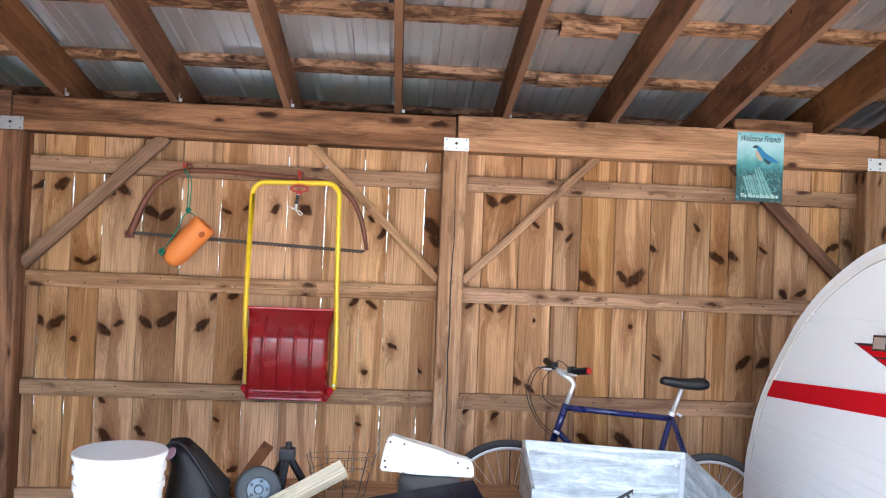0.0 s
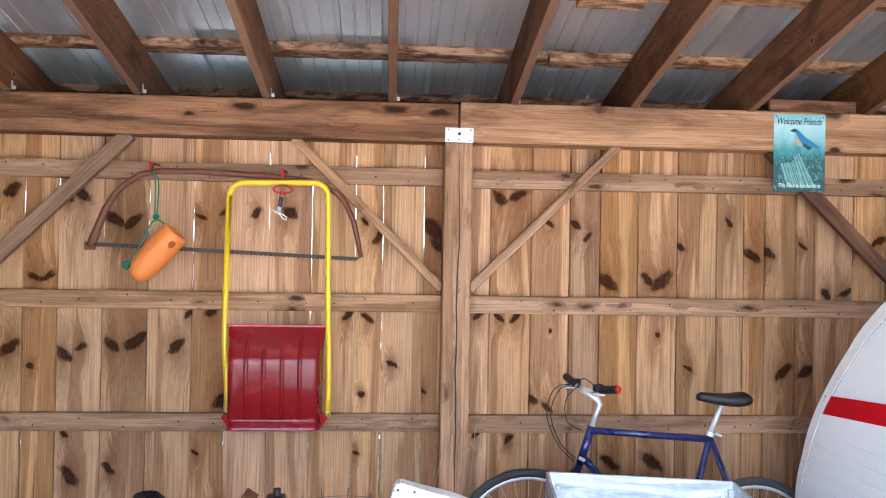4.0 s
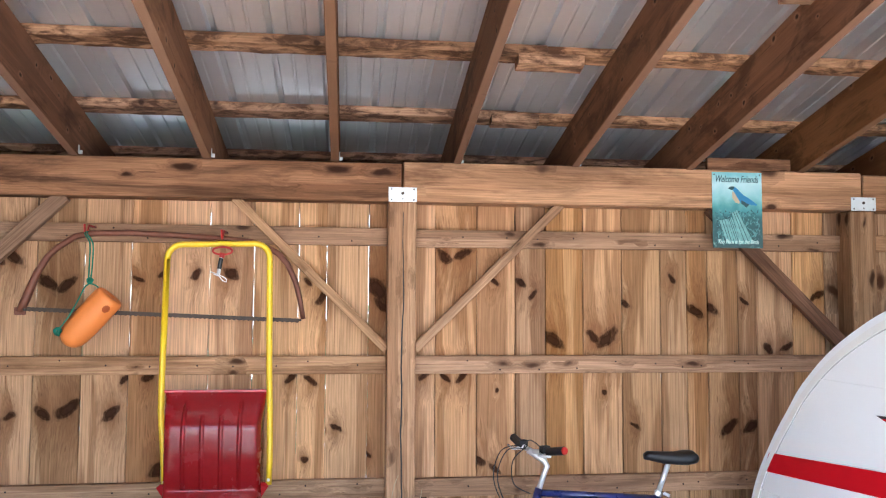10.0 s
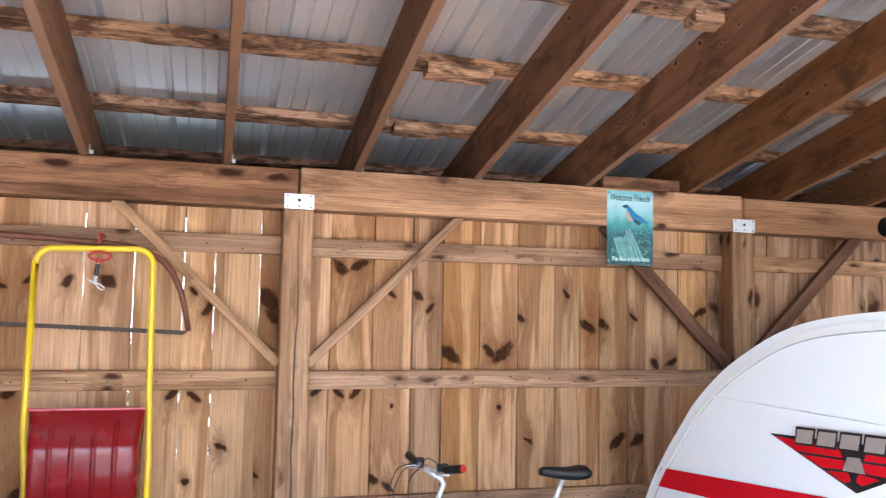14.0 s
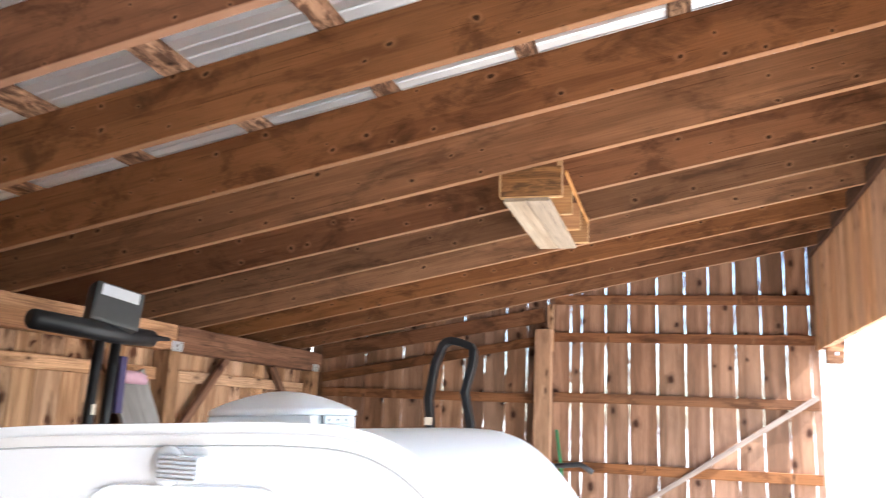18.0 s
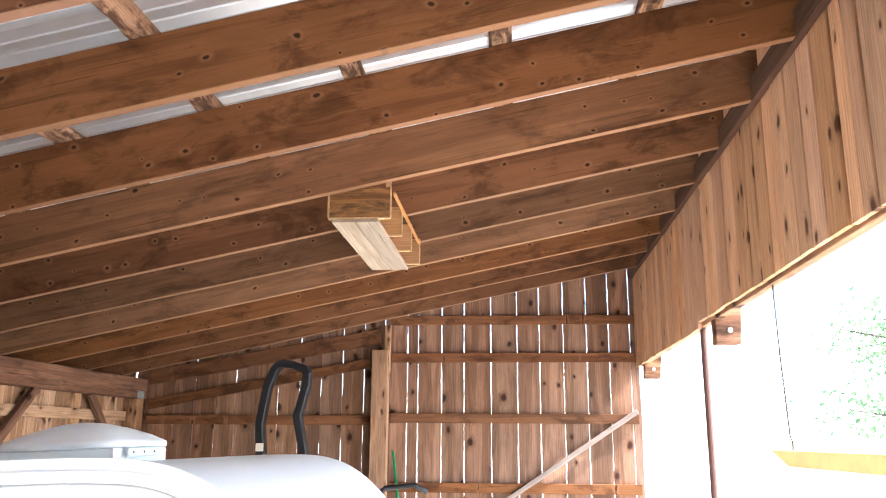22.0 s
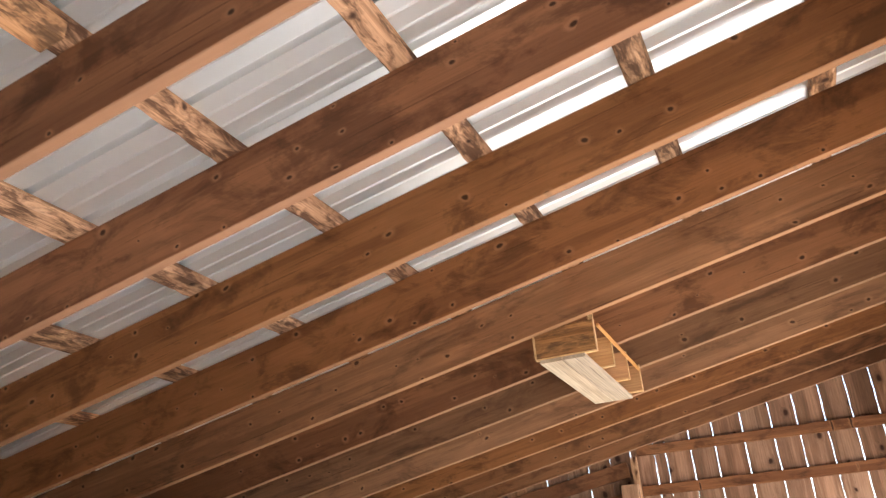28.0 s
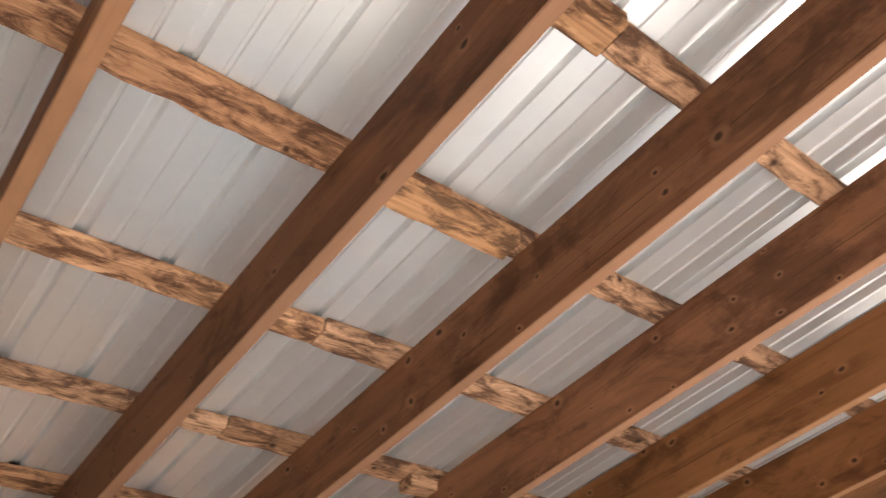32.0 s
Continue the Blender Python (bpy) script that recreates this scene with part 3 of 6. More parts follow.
for girt in [o for o in wall.children if o.name.startswith("girt")]:
    if not -2.45 < girt.location.x < 0.1 or girt.location.z < 0.6:
        continue
    for e in EDGES:
        if girt.location.x + 0.05 < e - 0.07 < girt.location.x + 2.25:
            bm = lathe(bmesh.new(), [(0.0045, 0), (0.0045, 0.0015), (0.002, 0.003)], 7)
            nail = part("nail_head", bm, M_NAIL, girt, m=Matrix.Translation((e - 0.07 + rnd.uniform(-0.03, 0.03) - girt.location.x, rnd.uniform(-0.025, 0.025), 0.0185)))
            if nail_mesh is None:
                nail_mesh = nail.data
            nail.data = nail_mesh
for x in POSTS:
    post = stick("post", (x, 0.07, 0.0), (x, 0.07, 2.29), 0.14, 0.14, M_BEAMDARK if x < -1 else M_GIRT, None, up=(0, -1, 0), bevel=0.006)
    tagged(post, "square sawn timber post standing against board wall", "post", group="wall posts", kind="structure")
def crack(x, z0, z1, seed):
    """A dark drying crack along a post's front face."""
    bm = bmesh.new()
    r = random.Random(seed)
    pts = [(z, x + 0.012 * noise.noise(Vector((z * 3, seed, 0))) + r.uniform(-0.002, 0.002), 0.0702) for z in [z0 + (z1 - z0) * k / 24 for k in range(25)]]
    tube(bm, pts, [0.0012 + 0.0028 * math.sin(math.pi * k / 24) for k in range(25)], 6)
    return bm


part("crack", crack(-0.004, 0.4, 2.24, 3), M_BLACK, [o for o in bpy.data.objects if o.name.startswith("post") and abs(o.location.x) < 0.1][0], m=Matrix())
for x0, x1, t in ((-4.88, -2.44, 0.215), (-2.44, 0.0, 0.19), (0.004, 2.44, 0.2), (2.444, 4.88, 0.19), (4.884, 7.45, 0.19)):
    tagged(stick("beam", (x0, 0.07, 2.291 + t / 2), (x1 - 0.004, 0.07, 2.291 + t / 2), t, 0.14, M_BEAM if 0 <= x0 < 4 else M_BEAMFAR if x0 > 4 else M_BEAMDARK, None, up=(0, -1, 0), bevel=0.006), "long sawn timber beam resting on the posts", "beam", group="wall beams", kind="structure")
for x in POSTS:
    for s in (-1, 1):
        a, b = Vector((x + s * 0.07, 0.07, 1.56)), Vector((x + s * 0.82, 0.07, 2.3))
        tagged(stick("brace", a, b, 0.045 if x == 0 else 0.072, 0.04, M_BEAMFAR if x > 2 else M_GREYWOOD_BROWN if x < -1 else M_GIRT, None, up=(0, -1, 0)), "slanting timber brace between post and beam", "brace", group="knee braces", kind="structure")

# ---- roof ----
roof = tagged(empty("roof"), "sloping lean-to roof of rafters, purlins and ribbed steel", "roof", kind="structure")
Y_EAVE, Y_TOP = 0.75, -5.15
for k in range(-8, 13):
    x = RX + RDX * (k - 1) + 0.01 * min(0, k)
    z0, z1 = (under(Y_EAVE) + over(Y_EAVE)) / 2, (under(Y_TOP + 0.35) + over(Y_TOP + 0.35)) / 2
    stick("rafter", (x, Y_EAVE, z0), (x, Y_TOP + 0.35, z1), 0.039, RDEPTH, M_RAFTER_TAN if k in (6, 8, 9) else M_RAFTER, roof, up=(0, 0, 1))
bm = bmesh.new()
for x0, x1 in ((0.0, 0.003), (0.003, 0.016)):
    box(bm, (x0, 0.012 if x0 == 0 else 0.026, 0.0), (x1, 0.03, 0.042 if x0 == 0 else 0.018), 0.0006)
for k in range(-4, 6):
    x = RX + RDX * (k - 1) + 0.01 * min(0, k)
    part("rafter_tie", bm.copy(), M_TIE, roof, "small galvanised rafter tie", m=Matrix.Translation((x + 0.021, 0.0, 2.492)))
bm.free()
PURLIN_Y = [0.7, 0.115] + [-0.529 - 0.5933 * i for i in range(8)]


def slab(name, x0, x1, y, z, width, thick, seed, wane=0.012, material=M_PURLIN):
    """A rough slab along x with wandering, bark-edged sides, lying in the roof's slope; y, z: the middle of its underside."""
    bm = bmesh.new()
    nseg = max(4, int((x1 - x0) / 0.05))
    c, sn = math.cos(math.atan(SLOPE)), math.sin(math.atan(SLOPE))
    rings = []
    for i in range(nseg + 1):
        x = x0 + (x1 - x0) * i / nseg
        q = [noise.noise(Vector((x * f, seed * 7.3 + j, 1.7))) for j, f in enumerate((3.0, 3.4, 11.0, 12.0, 2.0, 8.0))]
        hi, lo = width / 2 + 0.3 * wane * q[4], -width / 2 + 0.3 * wane * q[0]
        ring = []
        for u, v in ((hi, thick), (hi + wane * 0.2 * q[5], thick * 0.5), (hi - wane * (0.9 + q[2]), 0.002 * q[3]), (lo + wane * (0.5 + 0.7 * q[3] + 0.5 * q[1]), 0.002 * q[2]), (lo, thick * 0.55), (lo, thick)):
            ring.append(bm.verts.new((x, y + u * c, z - u * sn + v)))
        rings.append(ring)
    for a, b in zip(rings, rings[1:]):
        for k in range(6):
            bm.faces.new((a[k], a[(k + 1) % 6], b[(k + 1) % 6], b[k]))
    bm.faces.new(rings[0])
    bm.faces.new(rings[-1])
    return part(name, bm, material, roof)


stick("fascia", (X_LEFT - 0.2, 0.77, 2.455), (X_END + 0.1, 0.77, 2.455), 0.3, 0.022, M_RAFTER, roof, up=(0, -1, 0))
# unseen boards added below the eave to limit daylight reaching the roof's underside
bm = bmesh.new()
box(bm, (-0.1, 0.166, 2.29), (X_END + 0.1, 0.757, 2.302))
box(bm, (X_LEFT - 0.2, 0.166, 2.29), (-0.102, 0.63, 2.302))
part("soffit", bm, M_RAFTER, roof)
CUTS = [X_LEFT - 0.2, -1.7, 0.58, 2.9, 5.3, X_END + 0.15]
for i, y in enumerate(PURLIN_Y):
    yc = y - 0.05
    for j, (xa, xb) in enumerate(zip(CUTS, CUTS[1:])):
        slab("purlin", xa + 0.002, xb - 0.002, yc, over(yc) + 0.001, 0.095 + 0.012 * math.sin(5 * i + 3 * j), 0.038, 3 * i + 11 * j)
for x0, x1, y in ((0.45, 0.74, -0.56), (0.44, 0.68, 0.03), (0.39, 0.8, -2.345), (1.34, 1.62, -1.15), (-1.82, -1.5, -1.75)):
    slab("splice_block", x0, x1, y - 0.035, over(y - 0.035) - 0.044, 0.085, 0.043, x0 * 9, 0.008, M_SPLICE if y < -2 else M_PURLIN)


def sheet(x0, width):
    """A steel sheet with tall ribs and small ones between, lying on the purlins."""
    bm = bmesh.new()
    prof, u = [], 0.0
    while u < width - 1e-6:
        for du, h in ((0, 0), (0.009, 0.021), (0.033, 0.021), (0.042, 0), (0.096, 0), (0.1, 0.0055), (0.108, 0.0055), (0.112, 0), (0.162, 0), (0.166, 0.0055), (0.174, 0.0055), (0.178, 0)):
            prof.append((u + du, h))
        u += 0.2286
    prof.append((width + 0.01, 0))
    rows = []
    for i in range(9):
        y = Y_EAVE + 0.08 + (Y_TOP - Y_EAVE - 0.12) * i / 8
        rows.append([bm.verts.new((x0 + px, y, over(y) + 0.041 + h)) for px, h in prof])
    for a, b in zip(rows, rows[1:]):
        for k in range(len(prof) - 1):
            bm.faces.new((a[k], a[k + 1], b[k + 1], b[k]))
    return part("metal_sheet", bm, M_ROOF, roof)


for i in range(14):
    sheet(X_LEFT - 0.313 + 0.9144 * i, 0.9144)

stick("blocking", (1.6, 0.05, 2.525), (2.06, 0.05, 2.525), 0.07, 0.03, M_BEAMDARK, roof, up=(0, -1, 0))

# ---- end wall ----
endw = tagged(empty("wall_east"), "dark board end wall with daylight in its gaps", "wall", kind="structure")
ys = [0.14, -0.06, -0.25, -0.46, -0.67, -0.87, -1.08, -1.29, -1.5, -1.71, -1.92, -2.13, -2.33, -2.55, -2.654, -2.881, -3.097, -3.355, -3.605, -3.818, -4.045, -4.265, -4.474, -4.672, -4.75]
for a, b in zip(ys, ys[1:]):
    g = 0.0065 if b < -2.4 else 0.005
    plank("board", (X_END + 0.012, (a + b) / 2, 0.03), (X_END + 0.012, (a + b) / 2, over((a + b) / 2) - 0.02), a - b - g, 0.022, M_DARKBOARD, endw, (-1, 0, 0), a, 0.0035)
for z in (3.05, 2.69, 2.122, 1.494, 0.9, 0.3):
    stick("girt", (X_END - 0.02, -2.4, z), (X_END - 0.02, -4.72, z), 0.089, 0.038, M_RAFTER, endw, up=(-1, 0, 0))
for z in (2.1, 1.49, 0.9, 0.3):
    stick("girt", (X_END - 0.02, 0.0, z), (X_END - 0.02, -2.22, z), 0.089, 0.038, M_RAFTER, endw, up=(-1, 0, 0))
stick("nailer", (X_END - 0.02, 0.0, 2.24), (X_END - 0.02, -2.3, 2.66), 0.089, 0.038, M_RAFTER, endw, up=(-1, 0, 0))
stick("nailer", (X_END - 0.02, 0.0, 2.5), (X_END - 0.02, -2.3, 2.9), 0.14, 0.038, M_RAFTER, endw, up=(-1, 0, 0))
tagged(stick("post", (X_END - 0.11, -2.31, 0.0), (X_END - 0.11, -2.31, 2.75), 0.15, 0.14, M_GIRT, None, up=(-1, 0, 0)), "square timber post at the end wall", "post", kind="structure")
stick("strut", (X_END - 0.06, -2.365, 2.55), (X_END - 0.06, -2.365, 3.0), 0.06, 0.04, M_GIRT, endw, up=(-1, 0, 0))
stick("diagonal_brace", (X_END - 0.06, -4.7, 2.19), (X_END - 0.06, -2.6, 0.8), 0.045, 0.03, M_GREY_BRACE, endw, up=(-1, 0, 0))

stick("eave_board", (X_END + 0.012, 0.455, 2.28), (X_END + 0.012, 0.455, over(0.74) - 0.01), 0.59, 0.022, M_DARKBOARD, endw, up=(-1, 0, 0))

# ---- far side wall, behind the camera's left, added to shut out light ----
west = tagged(empty("added_wall_west"), "unseen board side wall added to keep out western light", "wall", kind="structure")
y = Y_BOARD
while y > Y_FRONT:
    stick("board", (X_LEFT - 0.1, y - 0.1, 0.03), (X_LEFT - 0.1, y - 0.1, over(y - 0.1) - 0.02), 0.195, 0.022, M_DARKBOARD, west, up=(1, 0, 0))
    y -= 0.2

# ---- front header ----
head = tagged(empty("wall_south_header"), "vertical pine boards hanging over the open front", "wall", kind="structure")
x = X_LEFT
while x < X_END - 0.05:
    w = min(rnd.choice((0.11, 0.15, 0.18, 0.21)), X_END - x)
    zb = 2.64 if x < 4.69 else 2.6
    plank("board", (x + w / 2, Y_FRONT - 0.012 + rnd.uniform(0, 0.014), zb), (x + w / 2, Y_FRONT - 0.012 + rnd.uniform(0, 0.012), over(Y_FRONT)), w - (0.011 if x < 4.69 else 0.018), 0.022, M_HEADER, head, (0, 1, 0), x, 0.0015)
    x += w
stick("header_rail", (X_LEFT, Y_FRONT - 0.05, 2.722), (X_END, Y_FRONT - 0.05, 2.68), 0.14, 0.045, M_BEAM, head, up=(0, 1, 0))
stick("top_rail", (X_LEFT, Y_FRONT + 0.02, under(Y_FRONT) + 0.044), (X_END, Y_FRONT + 0.02, under(Y_FRONT) + 0.044), 0.115, 0.038, M_RAIL, head, up=(0, 1, 0))
for x in (-1.0, 1.75, 4.52, 7.2):
    bm = extrude_outline(bmesh.new(), [(-0.08, 0.0), (0.06, 0.0), (0.08, 0.27), (-0.08, 0.27)], 0.1)
    bmesh.ops.bevel(bm, geom=bm.edges[:], offset=0.005, segments=1, affect="EDGES")
    stub = part("stub", bm, M_BEAMDARK, head, m=Matrix.Translation((x, Y_FRONT - 0.108, 2.475)) @ pose(0, 0, 0, 0, 0, -90))
    part("bolt_head", lathe(bmesh.new(), [(0.0, 0), (0.016, 0), (0.016, 0.006), (0.011, 0.012), (0.0, 0.012)], 10, close=False), M_GALV, stub, m=Matrix.Translation((0.0, -0.001, 0.08)) @ pose(0, 0, 0, 90, 0, 0))
sid = bmesh.new()
box(sid, (X_LEFT, Y_FRONT - 0.0272, 2.65), (X_END, Y_FRONT - 0.0242, over(Y_FRONT)))
part("outer_siding", sid, M_RAIL, head)
# out-of-view boards added to cut the light on the west bay
front = tagged(empty("added_wall_south"), "unseen board wall added at the front to block light", "wall", kind="structure")
x = X_LEFT
while x < -2.6:
    stick("board", (x + 0.1, Y_FRONT - 0.012, 0.0), (x + 0.1, Y_FRONT - 0.012, 2.635), 0.198, 0.022, M_DARKBOARD, front, up=(0, 1, 0))
    x += 0.2

# ---- more materials ----
M_DARKRED = plain("rust_red_paint", (0.17, 0.06, 0.034), 0.55, 0.2, 0.5, 25.0, 0.2)
M_BLADE = plain("rusty_blade", (0.085, 0.066, 0.055), 0.85, 0.0, 0.5, 40.0, 0.3, 0.0, 0.1)
M_ORANGE = plain("orange_foam", (0.78, 0.23, 0.045), 0.6, 0, 0.12, 12.0, 0.1)
M_GREEN = plain("green_rope", (0.008, 0.17, 0.1), 0.7, 0, 0.3, 60.0, 0.3)
M_HOOKRED = plain("red_vinyl", (0.45, 0.02, 0.015), 0.4, 0, 0.1)
M_CHROME = plain("bright_steel", (0.78, 0.78, 0.79), 0.32, 0.55, 0.1, 30.0)
M_BLUE = plain("deep_blue_paint", (0.012, 0.02, 0.11), 0.3, 0.1, 0.2, 12.0, 0, 0.5)
M_TYRE = plain("tyre_rubber", (0.055, 0.056, 0.058), 0.8, 0, 0.3, 30.0, 0.2)
M_BUCKET = plain("white_pail_plastic", (0.88, 0.88, 0.86), 0.45, 0, 0.04)


def flaking():
    """White paint flaked away to brown wood in ragged spots."""
    m, n, l, b = mat("flaking_white_paint")
    co = n.new("ShaderNodeTexCoord").outputs["Object"]
    a = noise_of(n, l, co, 26, 6, 0.7, 0.6)
    r = ramp(n, [(0.6, (0.87, 0.85, 0.8)), (0.63, (0.6, 0.5, 0.4)), (0.68, (0.28, 0.18, 0.11))])
    l.new(a, r.inputs[0])
    l.new(r.outputs[0], b.inputs["Base Color"])
    b.inputs["Roughness"].default_value = 0.75
    bump(n, l, b, a, 0.6, 0.004)
    return m


M_SLAB = flaking()
M_PLASTICBLUE = plain("dark_blue_plastic", (0.006, 0.009, 0.024), 0.5, 0, 0.2, spec=0.06)
M_PALEWOOD = wood("pale_pine", (0.78, 0.68, 0.48), (0.7, 0.57, 0.37), (0.2, 0.1, 0.05), band=0.4)
M_STRIPE = plain("red_vinyl_stripe", (0.55, 0.006, 0.014), 0.5, 0, 0.05, spec=0.05)
M_INK = plain("black_vinyl", (0.012, 0.012, 0.014), 0.4, 0, 0.1)
M_TRIM = plain("aluminium_trim", (0.7, 0.71, 0.72), 0.35, 0.8, 0.1)
M_LENS = plain("clear_lamp_lens", (0.6, 0.63, 0.66), 0.12, 0, 0.05, coat=0.6)
M_VENT = plain("white_vent_plastic", (0.76, 0.78, 0.8), 0.4, 0, 0.04)
M_GLASS = plain("dark_window", (0.015, 0.017, 0.02), 0.08, 0, 0.05, coat=0.8)
M_PINK = plain("pink_cloth", (0.5, 0.3, 0.36), 0.9, 0, 0.3, 30.0, 0.4)
M_STALK = plain("dry_stalk", (0.42, 0.33, 0.2), 0.9, 0, 0.2)
M_GRASS = plain("green_enamel", (0.02, 0.26, 0.1), 0.4, 0, 0.1)
M_TAN = plain("cream_card", (0.7, 0.62, 0.5), 0.7, 0, 0.1)
M_YELLOWBOARD = plain("faded_yellow_paint", (0.8, 0.62, 0.25), 0.6, 0, 0.25, 10.0, 0.3)
M_WIRE = plain("dull_wire", (0.1, 0.095, 0.09), 0.5, 0.7, 0.2)
M_BARK = plain("bark", (0.1, 0.075, 0.055), 0.9, 0, 0.5, 14.0, 0.6)
M_LEAF = plain("leaves", (0.08, 0.125, 0.055), 0.6, 0, 0.4, 3.0)
lt, lo_ = M_LEAF.node_tree, M_LEAF.node_tree.nodes["Material Output"]
tr_, ad_ = lt.nodes.new("ShaderNodeBsdfTranslucent"), lt.nodes.new("ShaderNodeAddShader")
tr_.inputs[0].default_value = (0.08, 0.13, 0.05, 1)
lt.links.new(lt.nodes["Principled BSDF"].outputs[0], ad_.inputs[0])
lt.links.new(tr_.outputs[0], ad_.inputs[1])
lt.links.new(ad_.outputs[0], lo_.inputs[0])
M_RUST = plain("rusty_pipe", (0.11, 0.05, 0.035), 0.7, 0.3, 0.4, 30.0, 0.2)


def greyply():
    """Grey-washed plywood, its paint worn along the grain."""
    m, n, l, b = mat("worn_grey_plywood")
    co = n.new("ShaderNodeTexCoord").outputs["Object"]
    a = noise_of(n, l, mapped(n, l, co, (2.2, 2.2, 16)), 1.0, 5, 0.65, 1.4)
    c = noise_of(n, l, co, 30, 4, 0.6)
    r = ramp(n, [(0.34, (0.3, 0.335, 0.36)), (0.5, (0.5, 0.545, 0.575)), (0.62, (0.74, 0.77, 0.79))])
    l.new(mathn(n, l, "MULTIPLY_ADD", c, 0.2, mathn(n, l, "SUBTRACT", a, 0.1)), r.inputs[0])
    l.new(r.outputs[0], b.inputs["Base Color"])
    b.inputs["Roughness"].default_value = 0.6
    bump(n, l, b, a, 0.3, 0.003)
    return m


M_PLY = greyply()


def arc(cx, cz, r, a0, a1, n=8):
    return [(cx + r * math.cos(radians(a0 + (a1 - a0) * i / n)), cz + r * math.sin(radians(a0 + (a1 - a0) * i / n))) for i in range(n + 1)]


M_GREYWOOD = wood("grey_weathered_wood", (0.22, 0.205, 0.195), (0.16, 0.145, 0.135), (0.06, 0.05, 0.045), band=0.6, knots=(6, 6, 6, 0.9))


# ---- post plates ----
def post_plate(x, y=-0.003, m=None):
    ob = part("tie_plate", box(bmesh.new(), (-0.07, 0, -0.036), (0.07, 0.003, 0.036), 0.0012), M_GALV, None, m=Matrix.Translation((x, y - 0.003, 2.325)))
    tagged(ob, "small galvanised steel tie plate nailed over post and beam", "tie plate", group="tie plates")
    for dx, dz, r in ((0, 0.006, 0.008), (-0.055, 0.026, 0.004), (0.055, 0.026, 0.004), (-0.055, -0.026, 0.004), (0.055, -0.026, 0.004), (0, -0.022, 0.004)):
        bm = lathe(bmesh.new(), [(r, 0), (r, 0.002), (r * 0.5, 0.004)], 8)
        part("nail_head", bm, M_BLADE, ob, m=pose(dx, 0, dz, 90, 0, 0))
    return ob


for x in (-2.44, 0.0, 2.44, 4.88, 7.3):
    post_plate(x)

# ---- snow scoop ----
scoop = empty("snow_scoop", Matrix.Translation((-0.87, -0.05, 0.86)))
bm = bmesh.new()
hp = [(-0.213, -0.03, 0.085), (-0.225, -0.02, 0.2), (-0.247, 0, 0.42), (-0.247, 0, 0.6), (-0.238, 0, 1.13)]
hp += [(x, 0, z) for x, z in arc(-0.168, 1.13, 0.07, 180, 90, 6)]
hp += [(x, 0, z + 0.006) for x, z in arc(0.165, 1.132, 0.07, 90, 0, 6)]
hp += [(0.243, 0, 0.6), (0.25, 0, 0.42), (0.255, -0.02, 0.2), (0.253, -0.03, 0.085)]
tube(bm, hp, 0.0145, 12)
handle = part("handle", bm, M_YELLOW, scoop, "bent yellow steel tube handle, scuffed", smooth=True)
pan_prof = [(0.515, -0.012), (0.475, -0.046), (0.44, -0.076), (0.415, -0.096), (0.392, -0.109), (0.368, -0.117), (0.335, -0.121), (0.25, -0.121), (0.15, -0.114), (0.095, -0.107), (0.075, -0.108), (0.052, -0.12), (0.036, -0.124)]


def smooth_path(pts, n):
    """Points on a smooth curve through pts."""
    pts, res = [Vector(p) for p in pts], []
    for a in range(len(pts) - 1):
        p0, p1, p2, p3 = pts[max(a - 1, 0)], pts[a], pts[a + 1], pts[min(a + 2, len(pts) - 1)]
        for k in range(n):
            u = k / n
            res.append(0.5 * (2 * p1 + (p2 - p0) * u + (2 * p0 - 5 * p1 + 4 * p2 - p3) * u * u + (3 * p1 - p0 - 3 * p2 + p3) * u ** 3))
    return res + [pts[-1]]


def pan():
    bm = bmesh.new()
    ribs = {-0.1245: 0.468, -0.042: 0.41, 0.042: 0.41, 0.1245: 0.468}
    edge = (0.0, 0.35, 0.6, 0.75, 0.87, 0.95, 1.0)
    us = sorted({0.0} | {r + d for r in ribs for d in (-0.013, -0.009, -0.006, 0.006, 0.009, 0.013)})
    rows = []
    for z, y in smooth_path(pan_prof, 4):
        w = 0.222 + 0.008 * min(1.0, max(0.0, (z - 0.36) / 0.12))
        row = []
        for s, e in [(-1, e) for e in reversed(edge)] + [(0, u) for u in us] + [(1, e) for e in edge]:
            if s:
                row.append(bm.verts.new((s * (0.165 + (w - 0.165) * e), y * (1 - 0.97 * e ** 8), z)))
                continue
            dy = 0.0
            for r, top in ribs.items():
                if abs(e - r) < 0.008 and 0.085 < z < top:
                    dy = -0.009
            row.append(bm.verts.new((e, y + dy, z)))
        rows.append(row)
    for a, b in zip(rows, rows[1:]):
        for k in range(len(a) - 1):
            bm.faces.new((a[k], a[k + 1], b[k + 1], b[k]))
    bmesh.ops.solidify(bm, geom=bm.faces[:], thickness=0.004)
    return part("pan", bm, M_RED, scoop, "glossy dark red ribbed plastic pan", m=Matrix.Translation((0.002, 0, 0)), smooth=True)


pan_ob = pan()
bm = bmesh.new()
box(bm, (-0.233, -0.022, 0.508), (0.233, -0.004, 0.522), 0.005)
part("rim", bm, M_RED, pan_ob)
bm = bmesh.new()
extrude_outline(bm, [(-0.25, 0.085), (-0.212, 0.02), (0.212, 0.02), (0.252, 0.085), (0.235, 0.1), (-0.235, 0.1)], 0.012)
part("flange", bm, M_RED, pan_ob, m=Matrix.Translation((0, -0.03, 0)) @ pose(0, 0, 0, 14, 0, 0))
